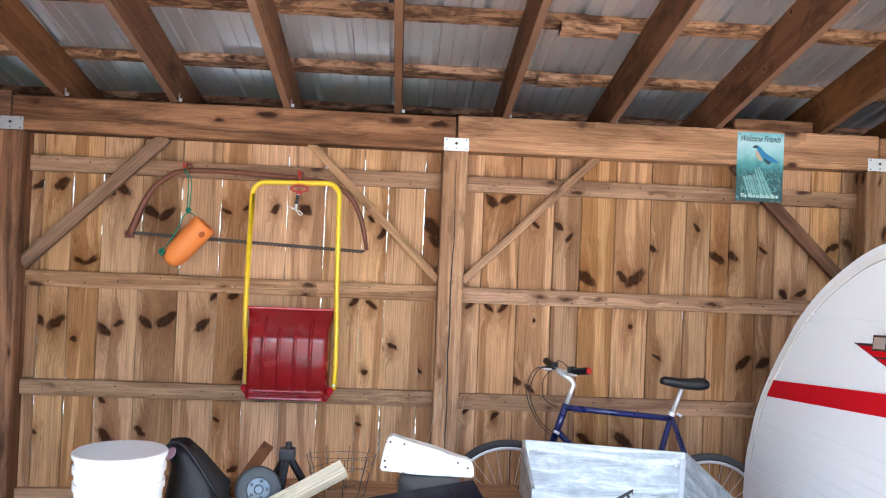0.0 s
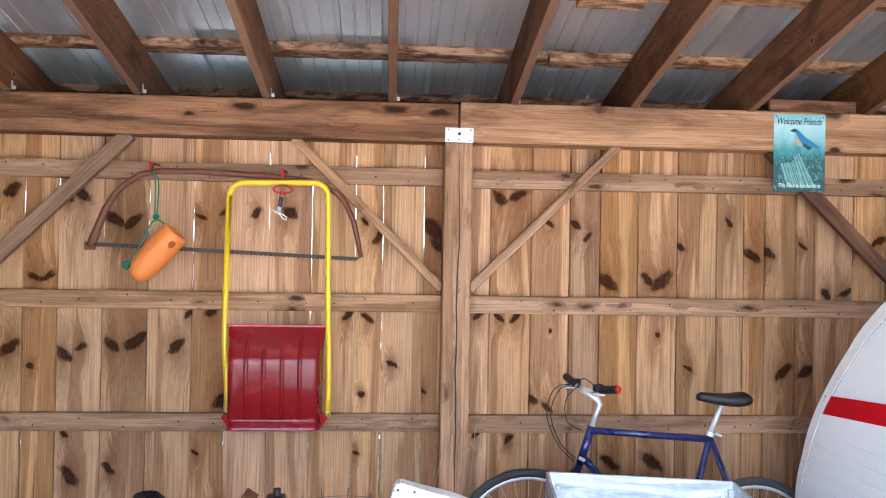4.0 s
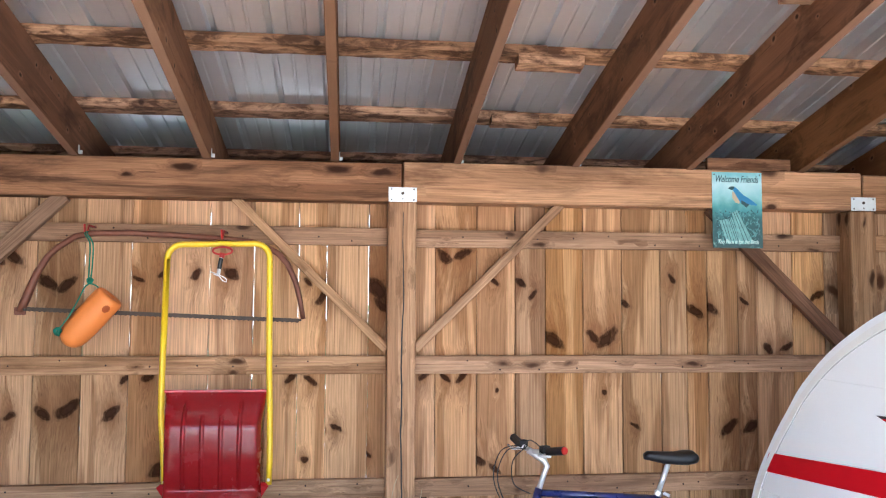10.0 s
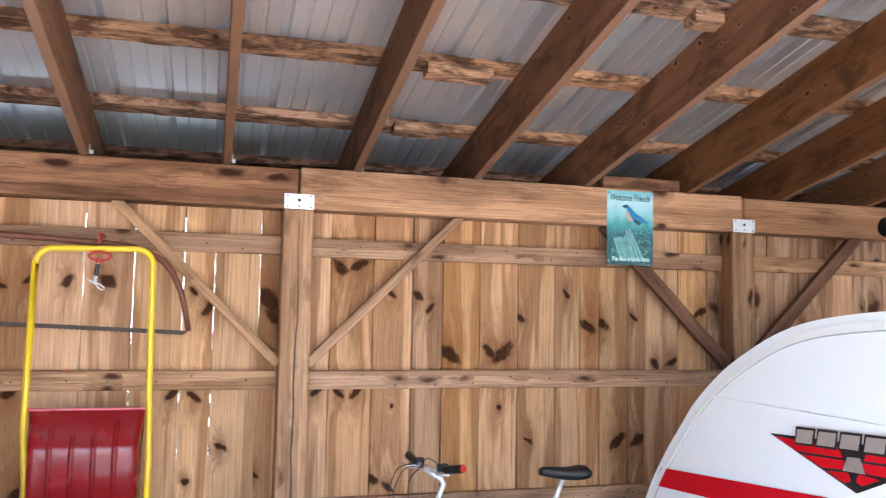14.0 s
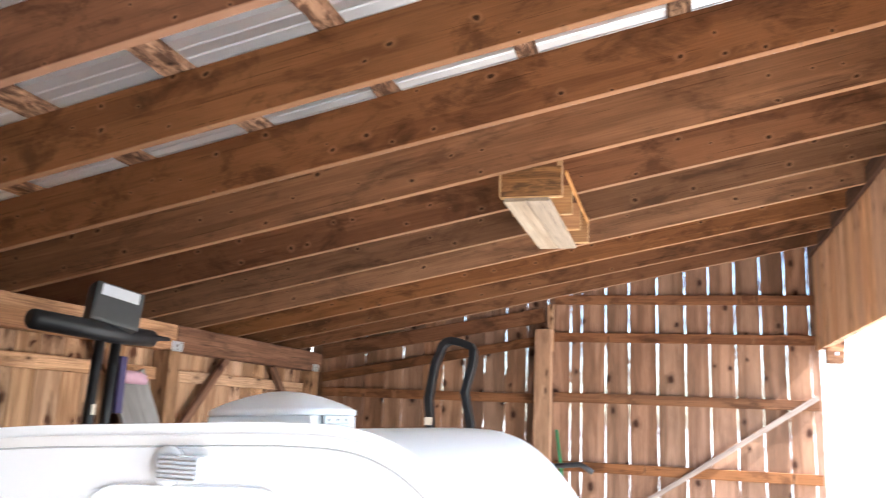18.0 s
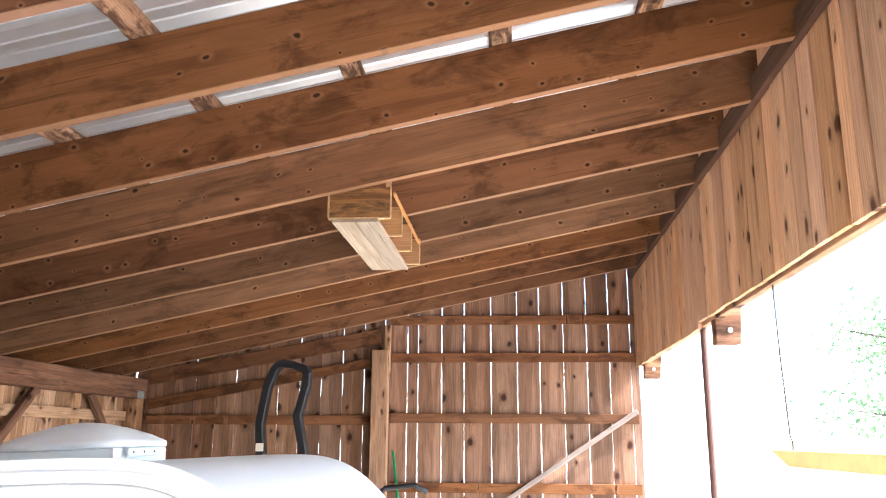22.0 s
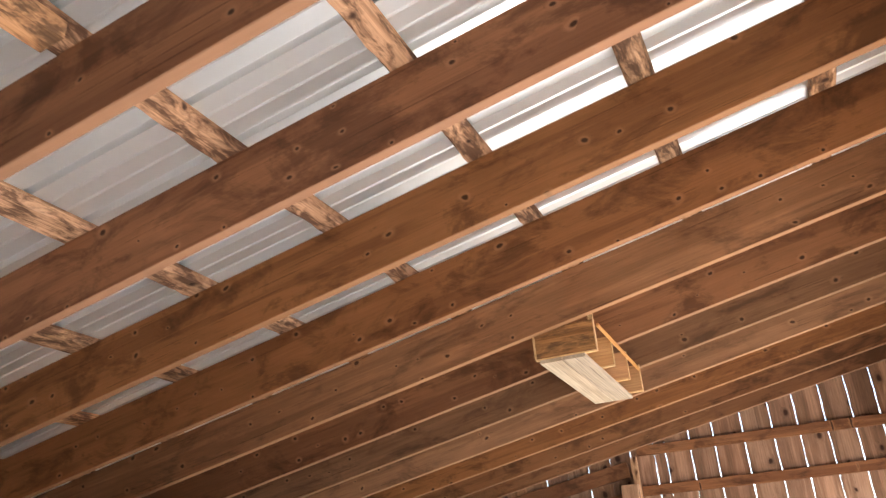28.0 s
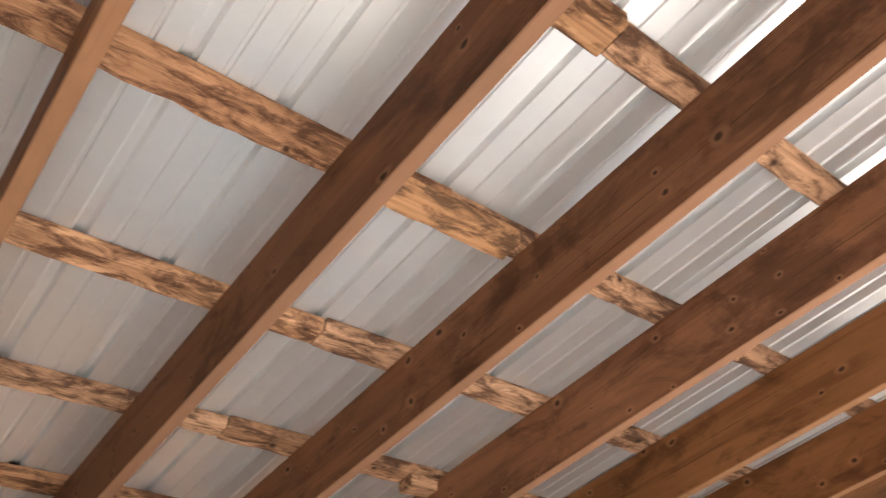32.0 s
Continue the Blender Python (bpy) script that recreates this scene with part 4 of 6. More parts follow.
for s in (-1, 1):
    bm = lathe(bmesh.new(), [(0.008, 0), (0.008, 0.006), (0.004, 0.008)], 8)
    part("bolt", bm, M_CHROME, handle, m=pose(0.02 + s * 0.233, -0.045, 0.11, 90, 0, 0))
tagged(scoop, "red plastic snow scoop hung by its bent yellow handle", "snow scoop")


def hook(x, z, reach=0.14):
    """A vinyl-coated screw hook in the girt."""
    bm = bmesh.new()
    pts = [(0, 0.0, 0.03), (0, -reach * 0.7, 0.03), (0, -reach * 0.85, 0.0), (0, -reach, -0.012), (0, -reach * 1.12, 0.0), (0, -reach * 1.16, 0.03)]
    tube(bm, pts, 0.005, 8)
    ob = part("utility_hook", bm, M_HOOKRED, None, m=Matrix.Translation((x, 0.1, z)), smooth=True)
    return tagged(ob, "small red coated hook screwed into the girt", "hook", group="wall hooks")


hook(-1.482, 2.118)
hook(-0.857, 2.1, 0.16)

# ---- bow saw ----
saw = empty("bow_saw", Matrix.Translation((-1.775, 0.0, 1.75)))
px = [(0.0, -0.01), (0.02, 0.04), (0.072, 0.178), (0.115, 0.25), (0.162, 0.295), (0.235, 0.345), (0.32, 0.362), (0.5, 0.364), (0.68, 0.357), (0.93, 0.342), (1.05, 0.33), (1.12, 0.305), (1.175, 0.275), (1.22, 0.225), (1.26, 0.14), (1.285, 0.04), (1.3, -0.04)]
bm = bmesh.new()
tube(bm, [(x, 0, z) for x, z in px], [0.019, 0.021, 0.017] + [0.0145] * 11 + [0.0145, 0.013, 0.012], 10)
part("frame", bm, M_DARKRED, saw, "bowed rust-red steel tube frame", smooth=True)
bm = bmesh.new()
nt = 110
top = [(0.03 + 1.25 * i / nt, 0.012 - 0.05 * i / nt) for i in range(nt + 1)]
bot = [(x, z - 0.017 - (0.004 if i % 2 else 0.0)) for i, (x, z) in enumerate(top)]
extrude_outline(bm, top + bot[::-1], 0.002)
part("blade", bm, M_BLADE, saw, "dark toothed saw blade")
for x, z in ((0.025, 0.0), (1.285, -0.045)):
    part("blade_pin", tube(bmesh.new(), [(x, -0.02, z), (x, 0.02, z)], 0.006, 8), M_BLADE, saw)
part("tension_lever", box(bmesh.new(), (-0.024, -0.01, -0.026), (0.026, 0.01, 0.012), 0.008), M_DARKRED, saw)
tagged(saw, "old bow saw with rusty red frame hung on hooks", "bow saw")

# ---- orange float ----
fl = empty("net_float", Matrix.Translation((-1.425, -0.135, 1.71)) @ pose(0, 0, 0, 0, 41, 0) @ Matrix.Diagonal((0.81, 0.81, 0.92, 1)))
prof = [(0.0, -0.165), (0.03, -0.16), (0.055, -0.145), (0.072, -0.12), (0.08, -0.085), (0.083, -0.02), (0.083, 0.13), (0.079, 0.145), (0.07, 0.152), (0.024, 0.152), (0.02, 0.146), (0.02, 0.1), (0.0, 0.1)]
part("float_body", lathe(bmesh.new(), prof, 32, close=False), M_ORANGE, fl, smooth=True)
# darker orange disc painted for the shade inside the float's hole
part("hole_shade", lathe(bmesh.new(), [(0.0, 0), (0.018, 0), (0.02, 0.002), (0.0, 0.004)], 16, close=False), plain("hole_shadow_orange", (0.35, 0.07, 0.01), 0.8), fl, m=pose(0.045, -0.071, 0.1, 90, 0, 32))
tagged(fl, "orange foam net float hanging on a green rope", "float")
rope = empty("rope", Matrix.Translation((-1.455, -0.06, 2.085)))
for q in ([(-0.026, 0.02, 0.03), (-0.012, -0.04, 0.012), (0.016, -0.055, -0.03), (0.024, -0.078, -0.12), (0.026, -0.08, -0.205), (0.06, -0.085, -0.225), (0.1, -0.085, -0.268)], [(-0.018, 0.02, 0.03), (-0.002, -0.04, 0.012), (0.03, -0.058, -0.03), (0.038, -0.08, -0.12), (0.03, -0.08, -0.205), (0.012, -0.1, -0.235), (-0.009, -0.125, -0.3), (-0.045, -0.14, -0.375), (-0.081, -0.145, -0.429), (-0.075, -0.14, -0.45)]):
    part("strand", tube(bmesh.new(), smooth_path(q, 3), 0.0033, 7), M_GREEN, rope, smooth=True)
for x, y, z, r in ((0.03, -0.08, -0.203, 0.013), (-0.081, -0.145, -0.43, 0.017)):
    bm = bmesh.new()
    tube(bm, [(r * math.cos(a) * 0.7, r * 0.5 * math.sin(2 * a), r * math.sin(a) * 0.8) for a in (2 * math.pi * k / 10 for k in range(10))], 0.007, 6, closed=True)
    part("knot", bm, M_GREEN, rope, m=Matrix.Translation((x, y, z)), smooth=True)
tagged(rope, "knotted green cord looped over a red hook", "rope")

# ---- hitch pin ----
pin = empty("hitch_pin", Matrix.Translation((-0.85, -0.085, 2.02)))
bm = bmesh.new()
tube(bm, [(0.045 * math.cos(a), 0.0, 0.018 * math.sin(a) + 0.01) for a in (2 * math.pi * k / 16 for k in range(16))], 0.005, 8, closed=True)
part("pull_loop", bm, M_HOOKRED, pin, smooth=True)
bm = bmesh.new()
tube(bm, [(0.0, 0, 0.0), (-0.004, 0, -0.022)], 0.012, 10)
part("collar", bm, M_HOOKRED, pin)
part("shank", tube(bmesh.new(), [(-0.004, 0, -0.02), (-0.018, 0, -0.105)], 0.0085, 12), M_CHROME, pin, smooth=True)
part("sleeve", tube(bmesh.new(), [(-0.0055, 0, -0.024), (-0.0135, 0, -0.075)], 0.0098, 12), M_INK, pin)
bm = bmesh.new()
tube(bm, [(-0.05, 0, -0.09), (-0.02, -0.006, -0.102), (0.005, 0, -0.112), (0.022, 0, -0.125), (0.02, 0, -0.137), (0.002, 0, -0.13), (-0.012, 0.0, -0.11), (-0.04, 0, -0.1)], 0.0025, 6)
part("clip", bm, M_CHROME, pin, smooth=True)
tagged(pin, "steel hitch pin with red pull loop on a hook", "hitch pin")

# ---- welcome sign ----
SX, SZ, SW, SH = 1.602, 2.083, 0.271, 0.394


def sign_paint():
    m, n, l, b = mat("sign_print")
    co = n.new("ShaderNodeTexCoord").outputs["Object"]
    sp = n.new("ShaderNodeSeparateXYZ")
    l.new(co, sp.inputs[0])
    h = mathn(n, l, "DIVIDE", sp.outputs["Z"], SH)
    blur = noise_of(n, l, co, 14, 3, 0.5)
    r = ramp(n, [(0.0, (0.004, 0.055, 0.06)), (0.4, (0.008, 0.1, 0.11)), (0.54, (0.06, 0.3, 0.32)), (0.68, (0.27, 0.58, 0.6)), (0.84, (0.52, 0.74, 0.76)), (1.0, (0.2, 0.52, 0.56))])
    l.new(mathn(n, l, "MULTIPLY_ADD", blur, 0.25, mathn(n, l, "SUBTRACT", h, 0.12)), r.inputs[0])
    leaf = n.new("ShaderNodeTexVoronoi")
    leaf.inputs["Scale"].default_value = 70
    l.new(mapped(n, l, co, (1, 1, 0.6)), leaf.inputs["Vector"])
    lr = ramp(n, [(0.12, (1, 1, 1)), (0.4, (0, 0, 0))])
    l.new(leaf.outputs["Distance"], lr.inputs[0])
    low = ramp(n, [(0.1, (1, 1, 1)), (0.5, (0, 0, 0))])
    l.new(h, low.inputs[0])
    col = mixc(n, l, mathn(n, l, "MULTIPLY", mathn(n, l, "MULTIPLY", lr.outputs[0], low.outputs[0]), 0.6), r.outputs[0], (0.3, 0.6, 0.58))
    l.new(col, b.inputs["Base Color"])
    b.inputs["Roughness"].default_value = 0.35
    return m


sign = part("welcome_sign", box(bmesh.new(), (0, 0, 0), (SW, 0.004, SH), 0.0012), sign_paint(), None, m=Matrix.Translation((SX, -0.006, SZ)))
tagged(sign, "teal metal welcome sign nailed to the beam", "sign")


def flat(name, pts, y, material, parent, thick=0.0008, label=""):
    bm = extrude_outline(bmesh.new(), pts, thick)
    return part(name, bm, material, parent, label, m=Matrix.Translation((0, y, 0)))


M_SIGNTAN = plain("sign_tan", (0.5, 0.42, 0.28), 0.35, 0, 0.2)
M_SIGNBLUE = plain("sign_blue", (0.02, 0.22, 0.46), 0.35, 0, 0.2)
M_SIGNPALE = plain("sign_pale", (0.55, 0.75, 0.72), 0.4, 0, 0.3, 60.0)
M_SIGNDARK = plain("sign_dark_teal", (0.005, 0.06, 0.075), 0.4, 0, 0.2)
M_SIGNPOST = plain("sign_grey_green", (0.17, 0.4, 0.4), 0.4, 0, 0.9, 40.0)
M_SIGNLEAF = plain("sign_leaf_green", (0.09, 0.3, 0.31), 0.4, 0, 0.6, 60.0)
def on_sign(*uv):
    return [(u * SW, v * SH) for u, v in uv]


flat("printed_shape", on_sign((0.4, 0.75), (0.46, 0.72), (0.56, 0.62), (0.53, 0.585), (0.46, 0.6), (0.4, 0.66)), -0.0012, M_SIGNTAN, sign)
flat("printed_shape", on_sign((0.37, 0.8), (0.43, 0.815), (0.5, 0.78), (0.62, 0.7), (0.75, 0.65), (0.9, 0.575), (0.88, 0.56), (0.72, 0.58), (0.66, 0.545), (0.56, 0.6), (0.47, 0.7), (0.42, 0.76)), -0.0016, M_SIGNBLUE, sign)
flat("printed_shape", on_sign((0.31, 0.785), (0.37, 0.812), (0.44, 0.812), (0.43, 0.775), (0.38, 0.765)), -0.002, M_SIGNDARK, sign)
flat("printed_shape", on_sign((0.58, 0.63), (0.74, 0.575), (0.68, 0.535), (0.57, 0.59)), -0.002, M_SIGNDARK, sign)
for q in (on_sign((0.38, 0.46), (0.49, 0.5), (0.82, 0.06), (0.56, 0.05)), on_sign((0.3, 0.37), (0.38, 0.4), (0.56, 0.06), (0.44, 0.05)), on_sign((0.13, 0.36), (0.29, 0.38), (0.42, 0.07), (0.28, 0.06))):
    post = flat("printed_post", q, -0.0012, M_SIGNPOST, sign)
    for u in (0.3, 0.62):
        a, b = Vector(q[0]).lerp(Vector(q[1]), u), Vector(q[3]).lerp(Vector(q[2]), u)
        flat("printed_line", [(a.x, a.y), (a.x + 0.003, a.y), (b.x + 0.003, b.y), (b.x, b.y)], -0.0018, M_SIGNDARK, sign)
r9 = random.Random(9)
for shade, depth in ((M_SIGNDARK, -0.0003), (M_SIGNLEAF, -0.00036)):
    bm = bmesh.new()
    for k in range(210):
        x, z, a, ln = r9.uniform(0.012, 0.258), 0.02 + 0.17 * r9.random() ** 1.3, r9.uniform(0.3, 2.8), r9.uniform(0.01, 0.024)
        dx, dz = ln * math.cos(a), ln * math.sin(a)
        if 0.01 < x + dx < 0.262:
            bm.faces.new([bm.verts.new(p) for p in ((x, depth, z), (x + dx * 0.5 - dz * 0.13, depth, z + dz * 0.5 + dx * 0.13), (x + dx, depth, z + dz), (x + dx * 0.5 + dz * 0.13, depth, z + dz * 0.5 - dx * 0.13))])
    part("printed_leaves", bm, shade, sign)


def lettering(text, size, m, material, parent, width=None, slant=0.0):
    cu = bpy.data.curves.new("lettering", "FONT")
    cu.body, cu.size, cu.align_x, cu.extrude, cu.offset = text, size, "CENTER", 0.0004, 0.0006
    tmp = bpy.data.objects.new("tmp", cu)
    me = bpy.data.meshes.new_from_object(tmp)
    bpy.data.objects.remove(tmp)
    xs = [v.co.x for v in me.vertices]
    if width:
        k = width / (max(xs) - min(xs))
        for v in me.vertices:
            v.co.x *= k
    for v in me.vertices:
        v.co.x += slant * v.co.y
    return piece("lettering", finish(me, material), parent, "", m)


lettering("Welcome Friends", 0.05, pose(SW / 2 - 0.004, -0.001, 0.342, 90, 0, 0), M_SIGNDARK, sign, 0.236, 0.22)
lettering("This Place is for the Birds", 0.03, pose(SW / 2, -0.0022, 0.022, 90, 0, 0), M_SIGNPALE, sign, 0.222, 0.15)
for x, z in ((0.012, SH - 0.012), (SW - 0.012, SH - 0.012)):
    part("nail_head", lathe(bmesh.new(), [(0.004, 0), (0.003, 0.002)], 8), M_BLADE, sign, m=pose(x, 0, z, 90, 0, 0))

# ---- bicycle ----
bike = empty("bicycle", Matrix.Translation((0.33, -0.25, 0.39)))
WR = 0.35


def wheel(x, z, name):
    w = empty(name)
    w.parent = bike
    w.matrix_local = Matrix.Translation((x, 0, z))
    ring = lambda r, n=48: [(r * math.cos(2 * math.pi * k / n), 0, r * math.sin(2 * math.pi * k / n)) for k in range(n)]
    part("tyre", tube(bmesh.new(), ring(WR - 0.018), 0.02, 10, closed=True), M_TYRE, w, "black treaded tyre", smooth=True)
    bm = bmesh.new()
    for r0, r1, h in ((WR - 0.034, WR - 0.05, 0.011),):
        a = [[bm.verts.new((r * math.cos(2 * math.pi * k / 48), y, r * math.sin(2 * math.pi * k / 48))) for k in range(48)] for r, y in ((r0, -h), (r0, h), (r1, h * 0.6), (r1, -h * 0.6))]
        for i in range(4):
            p, q = a[i], a[(i + 1) % 4]
            for k in range(48):
                bm.faces.new((p[k], p[(k + 1) % 48], q[(k + 1) % 48], q[k]))
    part("rim", bm, M_CHROME, w, "bright alloy rim", smooth=True)
    part("hub", tube(bmesh.new(), [(0, -0.05, 0), (0, -0.03, 0), (0, 0.03, 0), (0, 0.05, 0)], [0.012, 0.022, 0.022, 0.012], 12), M_CHROME, w, smooth=True)
    for k in range(28):
        a = 2 * math.pi * k / 28
        s = 0.025 if k % 2 else -0.025
        o = a + (0.35 if k % 4 < 2 else -0.35)
        part("spoke", tube(bmesh.new(), [(0.02 * math.cos(o), s, 0.02 * math.sin(o)), ((WR - 0.048) * math.cos(a), 0, (WR - 0.048) * math.sin(a))], 0.0013, 4), M_CHROME, w)
    return w


wheel(0.0, 0.0, "front_wheel")
wheel(1.08, -0.04, "rear_wheel")
HT, HB, ST, BB, RA = (0.296, 0, 0.55), (0.232, 0, 0.35), (0.868, 0, 0.526), (0.72, 0, -0.08), (1.08, 0, -0.04)


def lug(name, a, b, r, material=M_BLUE, label=""):
    return part(name, tube(bmesh.new(), [a, b], r, 12), material, bike, label, smooth=True)


lug("head_tube", HT, HB, 0.019, label="deep blue painted head tube")
lug("top_tube", (0.29, 0, 0.53), (0.86, 0, 0.49), 0.0165, label="deep blue painted top tube")
lug("down_tube", (0.25, 0, 0.41), BB, 0.017)
lug("seat_tube", ST, BB, 0.0155)
for s in (-1, 1):
    part("seat_stay", tube(bmesh.new(), [(0.865, s * 0.014, 0.5), (1.08, s * 0.055, -0.04)], 0.008, 8), M_BLUE, bike, smooth=True)
    part("chain_stay", tube(bmesh.new(), [(0.72, s * 0.02, -0.08), (1.08, s * 0.055, -0.04)], 0.009, 8), M_BLUE, bike, smooth=True)
    part("fork_blade", tube(bmesh.new(), [(0.23, s * 0.02, 0.345), (0.215, s * 0.05, 0.32), (0.07, s * 0.052, 0.08), (0.0, s * 0.05, 0.0)], [0.012, 0.012, 0.009, 0.007], 8), M_BLUE, bike, smooth=True)
lug("seat_post", ST, (0.915, 0, 0.65), 0.0125, M_CHROME, "bare alloy seat post")
part("seat_clamp", tube(bmesh.new(), [(0.861, 0, 0.505), (0.868, 0, 0.525)], 0.0185, 12), M_CHROME, bike)
part("stem", tube(bmesh.new(), [(0.296, 0, 0.55), (0.32, 0, 0.62), (0.332, 0, 0.65), (0.32, 0, 0.675), (0.245, 0, 0.725)], [0.0125, 0.0125, 0.014, 0.015, 0.016], 12), M_CHROME, bike, "bare alloy stem", smooth=True)
bars = empty("handlebar")
bars.parent = bike
bars.matrix_local = Matrix.Translation((0.262, 0, 0.718)) @ pose(0, 0, 0, 0, 0, 22) @ Matrix.Diagonal((1, 0.86, 1, 1))
bm = bmesh.new()
tube(bm, [(0.03, -0.22, 0.03), (0.018, -0.16, 0.022), (0.006, -0.08, 0.008), (0, 0, 0), (0.006, 0.08, 0.008), (0.018, 0.16, 0.022), (0.03, 0.22, 0.03)], 0.0115, 10)
part("bar", bm, M_CHROME, bars, smooth=True)
for s in (-1, 1):
    g = part("grip", tube(bmesh.new(), [(0.012, s * 0.125, 0.015), (0.032, s * 0.235, 0.032)], [0.018, 0.0195], 14), M_BLACK, bars, "black rubber grip")
    part("end_cap", tube(bmesh.new(), [(0.032, s * 0.235, 0.032), (0.0335, s * 0.242, 0.033)], [0.0185, 0.0165], 14), M_HOOKRED, g, "red end cap")
    part("brake_lever", tube(bmesh.new(), [(0.0, s * 0.09, 0.005), (-0.035, s * 0.12, 0.0), (-0.02, s * 0.2, 0.005)], [0.008, 0.007, 0.005], 8), M_CHROME, bars, smooth=True)
    part("shifter", box(bmesh.new(), (-0.015, s * 0.105 - 0.018, 0.006), (0.03, s * 0.105 + 0.018, 0.04), 0.008), M_BLACK, bars)
for i, q in enumerate(([(0.22, -0.06, 0.74), (0.13, -0.08, 0.74), (0.09, -0.05, 0.62), (0.14, -0.02, 0.48), (0.22, -0.01, 0.4)], [(0.22, 0.05, 0.74), (0.12, 0.02, 0.72), (0.08, -0.01, 0.6), (0.14, 0.0, 0.46), (0.22, 0.01, 0.38)], [(0.23, -0.04, 0.75), (0.16, -0.06, 0.69), (0.17, -0.03, 0.58), (0.25, -0.015, 0.53)], [(0.2, -0.1, 0.75), (0.22, -0.12, 0.79), (0.26, -0.12, 0.77), (0.28, -0.13, 0.74)])):
    fine = smooth_path(q, 5)
    part("cable", tube(bmesh.new(), fine, 0.0026, 6), M_BLACK, bike, smooth=True)


def saddle():
    bm = bmesh.new()
    sec = [(-0.15, 0.02, 0.02, 0.035), (-0.13, 0.028, 0.03, 0.04), (-0.05, 0.04, 0.038, 0.035), (0.03, 0.062, 0.042, 0.035), (0.08, 0.075, 0.048, 0.04), (0.115, 0.072, 0.044, 0.042), (0.135, 0.05, 0.03, 0.038)]
    rings = []
    for x, w, h, z in sec:
        rings.append([bm.verts.new((x, w * math.cos(a), z - 0.01 + h * (0.5 * math.sin(a) if math.sin(a) > 0 else 0.75 * math.sin(a)))) for a in (2 * math.pi * k / 14 for k in range(14))])
    for a, b in zip(rings, rings[1:]):
        for k in range(14):
            bm.faces.new((a[k], a[(k + 1) % 14], b[(k + 1) % 14], b[k]))
    bm.faces.new(rings[0])
    bm.faces.new(rings[-1])
    return part("saddle", bm, M_BLACK, bike, "padded black saddle", m=Matrix.Translation((0.93, 0, 0.655)) @ pose(0, 0, 0, 0, 3, 0) @ Matrix.Diagonal((0.88, 0.92, 1.15, 1)), smooth=True)


saddle()
part("crank", tube(bmesh.new(), [(0.72, -0.06, -0.08), (0.79, -0.065, -0.22)], 0.01, 8), M_CHROME, bike)
part("chainring", lathe(bmesh.new(), [(0.08, -0.002), (0.085, 0), (0.08, 0.002), (0.06, 0.002), (0.06, -0.002)], 28, close=False), M_BLADE, bike, m=pose(0.72, -0.05, -0.08, 90, 0, 0))
for q, d in (((0.885, -0.015, 0.52), 0.0), ((0.945, -0.045, 0.26), 0.0), ((0.23, -0.03, 0.41), 0.0)):
    part("brake_caliper", tube(bmesh.new(), [q, (q[0] + 0.025, q[1] - 0.012, q[2] - 0.012)], 0.008, 8), M_CHROME, bike)
tagged(bike, "deep blue mountain bicycle leaning by the board wall", "bicycle")

# ---- grey plywood crate ----
crate = empty("plywood_crate", Matrix.Translation((0.34, -0.57, 0.0)) @ pose(0, 0, 0, 0, 1.5, -6))
CW, CD, CH = 0.77, 0.86, 0.815


def panel(name, lo, hi, label=""):
    return part(name, box(bmesh.new(), lo, hi, 0.002), M_PLY, crate, label)


panel("back_panel", (0, -0.015, 0.1), (CW, 0, CH), "grey-washed plywood panel")
panel("side_panel", (-0.013, -CD, 0.1), (-0.001, 0, CH - 0.004))
panel("side_panel", (CW + 0.001, -CD, 0.1), (CW + 0.013, 0, CH - 0.004))
panel("floor_panel", (0, -CD, 0.08), (CW, 0, 0.098))
for x in (0.0, CW):
    s = 1 if x == 0 else -1
    ang = part("corner_angle", box(bmesh.new(), (min(x, x + s * 0.022), -0.036, 0.0), (max(x, x + s * 0.022), -0.0165, CH - 0.03), 0.002), M_GALV, crate, "thin galvanised corner angle")
    for dx, dz in ((0.02, 0.02), (0.055, 0.02), (0.03, 0.045)):
        part("bolt", lathe(bmesh.new(), [(0.008, 0), (0.008, 0.003), (0.003, 0.006)], 8), M_CHROME, ang, m=pose(x + s * (dx + 0.01), -0.016, CH - dz - 0.02, 90, 0, 0))
strap = empty("toothed_strap", Matrix.Translation((0.34, -0.57, 0.0)) @ Matrix.Translation((0.425, -0.06, 0.515)) @ pose(0, 0, 0, 0, -32, -4))
part("strap", box(bmesh.new(), (0, -0.004, 0), (0.3, 0.004, 0.016), 0.002), M_BLACK, strap)
for k in range(9):
    part("tooth", box(bmesh.new(), (0.015 + 0.03 * k, -0.004, -0.014), (0.03 + 0.03 * k, 0.004, 0.0), 0.001), M_BLACK, strap)
tagged(strap, "black toothed plastic strap lying in the crate", "strap")
tagged(crate, "grey-washed plywood crate with galvanised corners", "crate")

# ---- pile by the wall: low bench, pail, bag and offcuts ----
bench = empty("work_bench", Matrix.Translation((-1.45, -2.0, 0)))
part("bench_top", box(bmesh.new(), (0, 0, 0.6), (1.75, 1.25, 0.64), 0.004), M_GIRT, bench)
for x in (0.05, 1.62):
    for y in (0.05, 1.12):
        part("leg", box(bmesh.new(), (x, y, 0), (x + 0.08, y + 0.08, 0.599), 0.004), M_GIRT, bench)
tagged(bench, "low rough timber bench under a pile of odds and ends", "bench")

pail = empty("pail", Matrix.Translation((-1.195, -1.72, 0.64)))
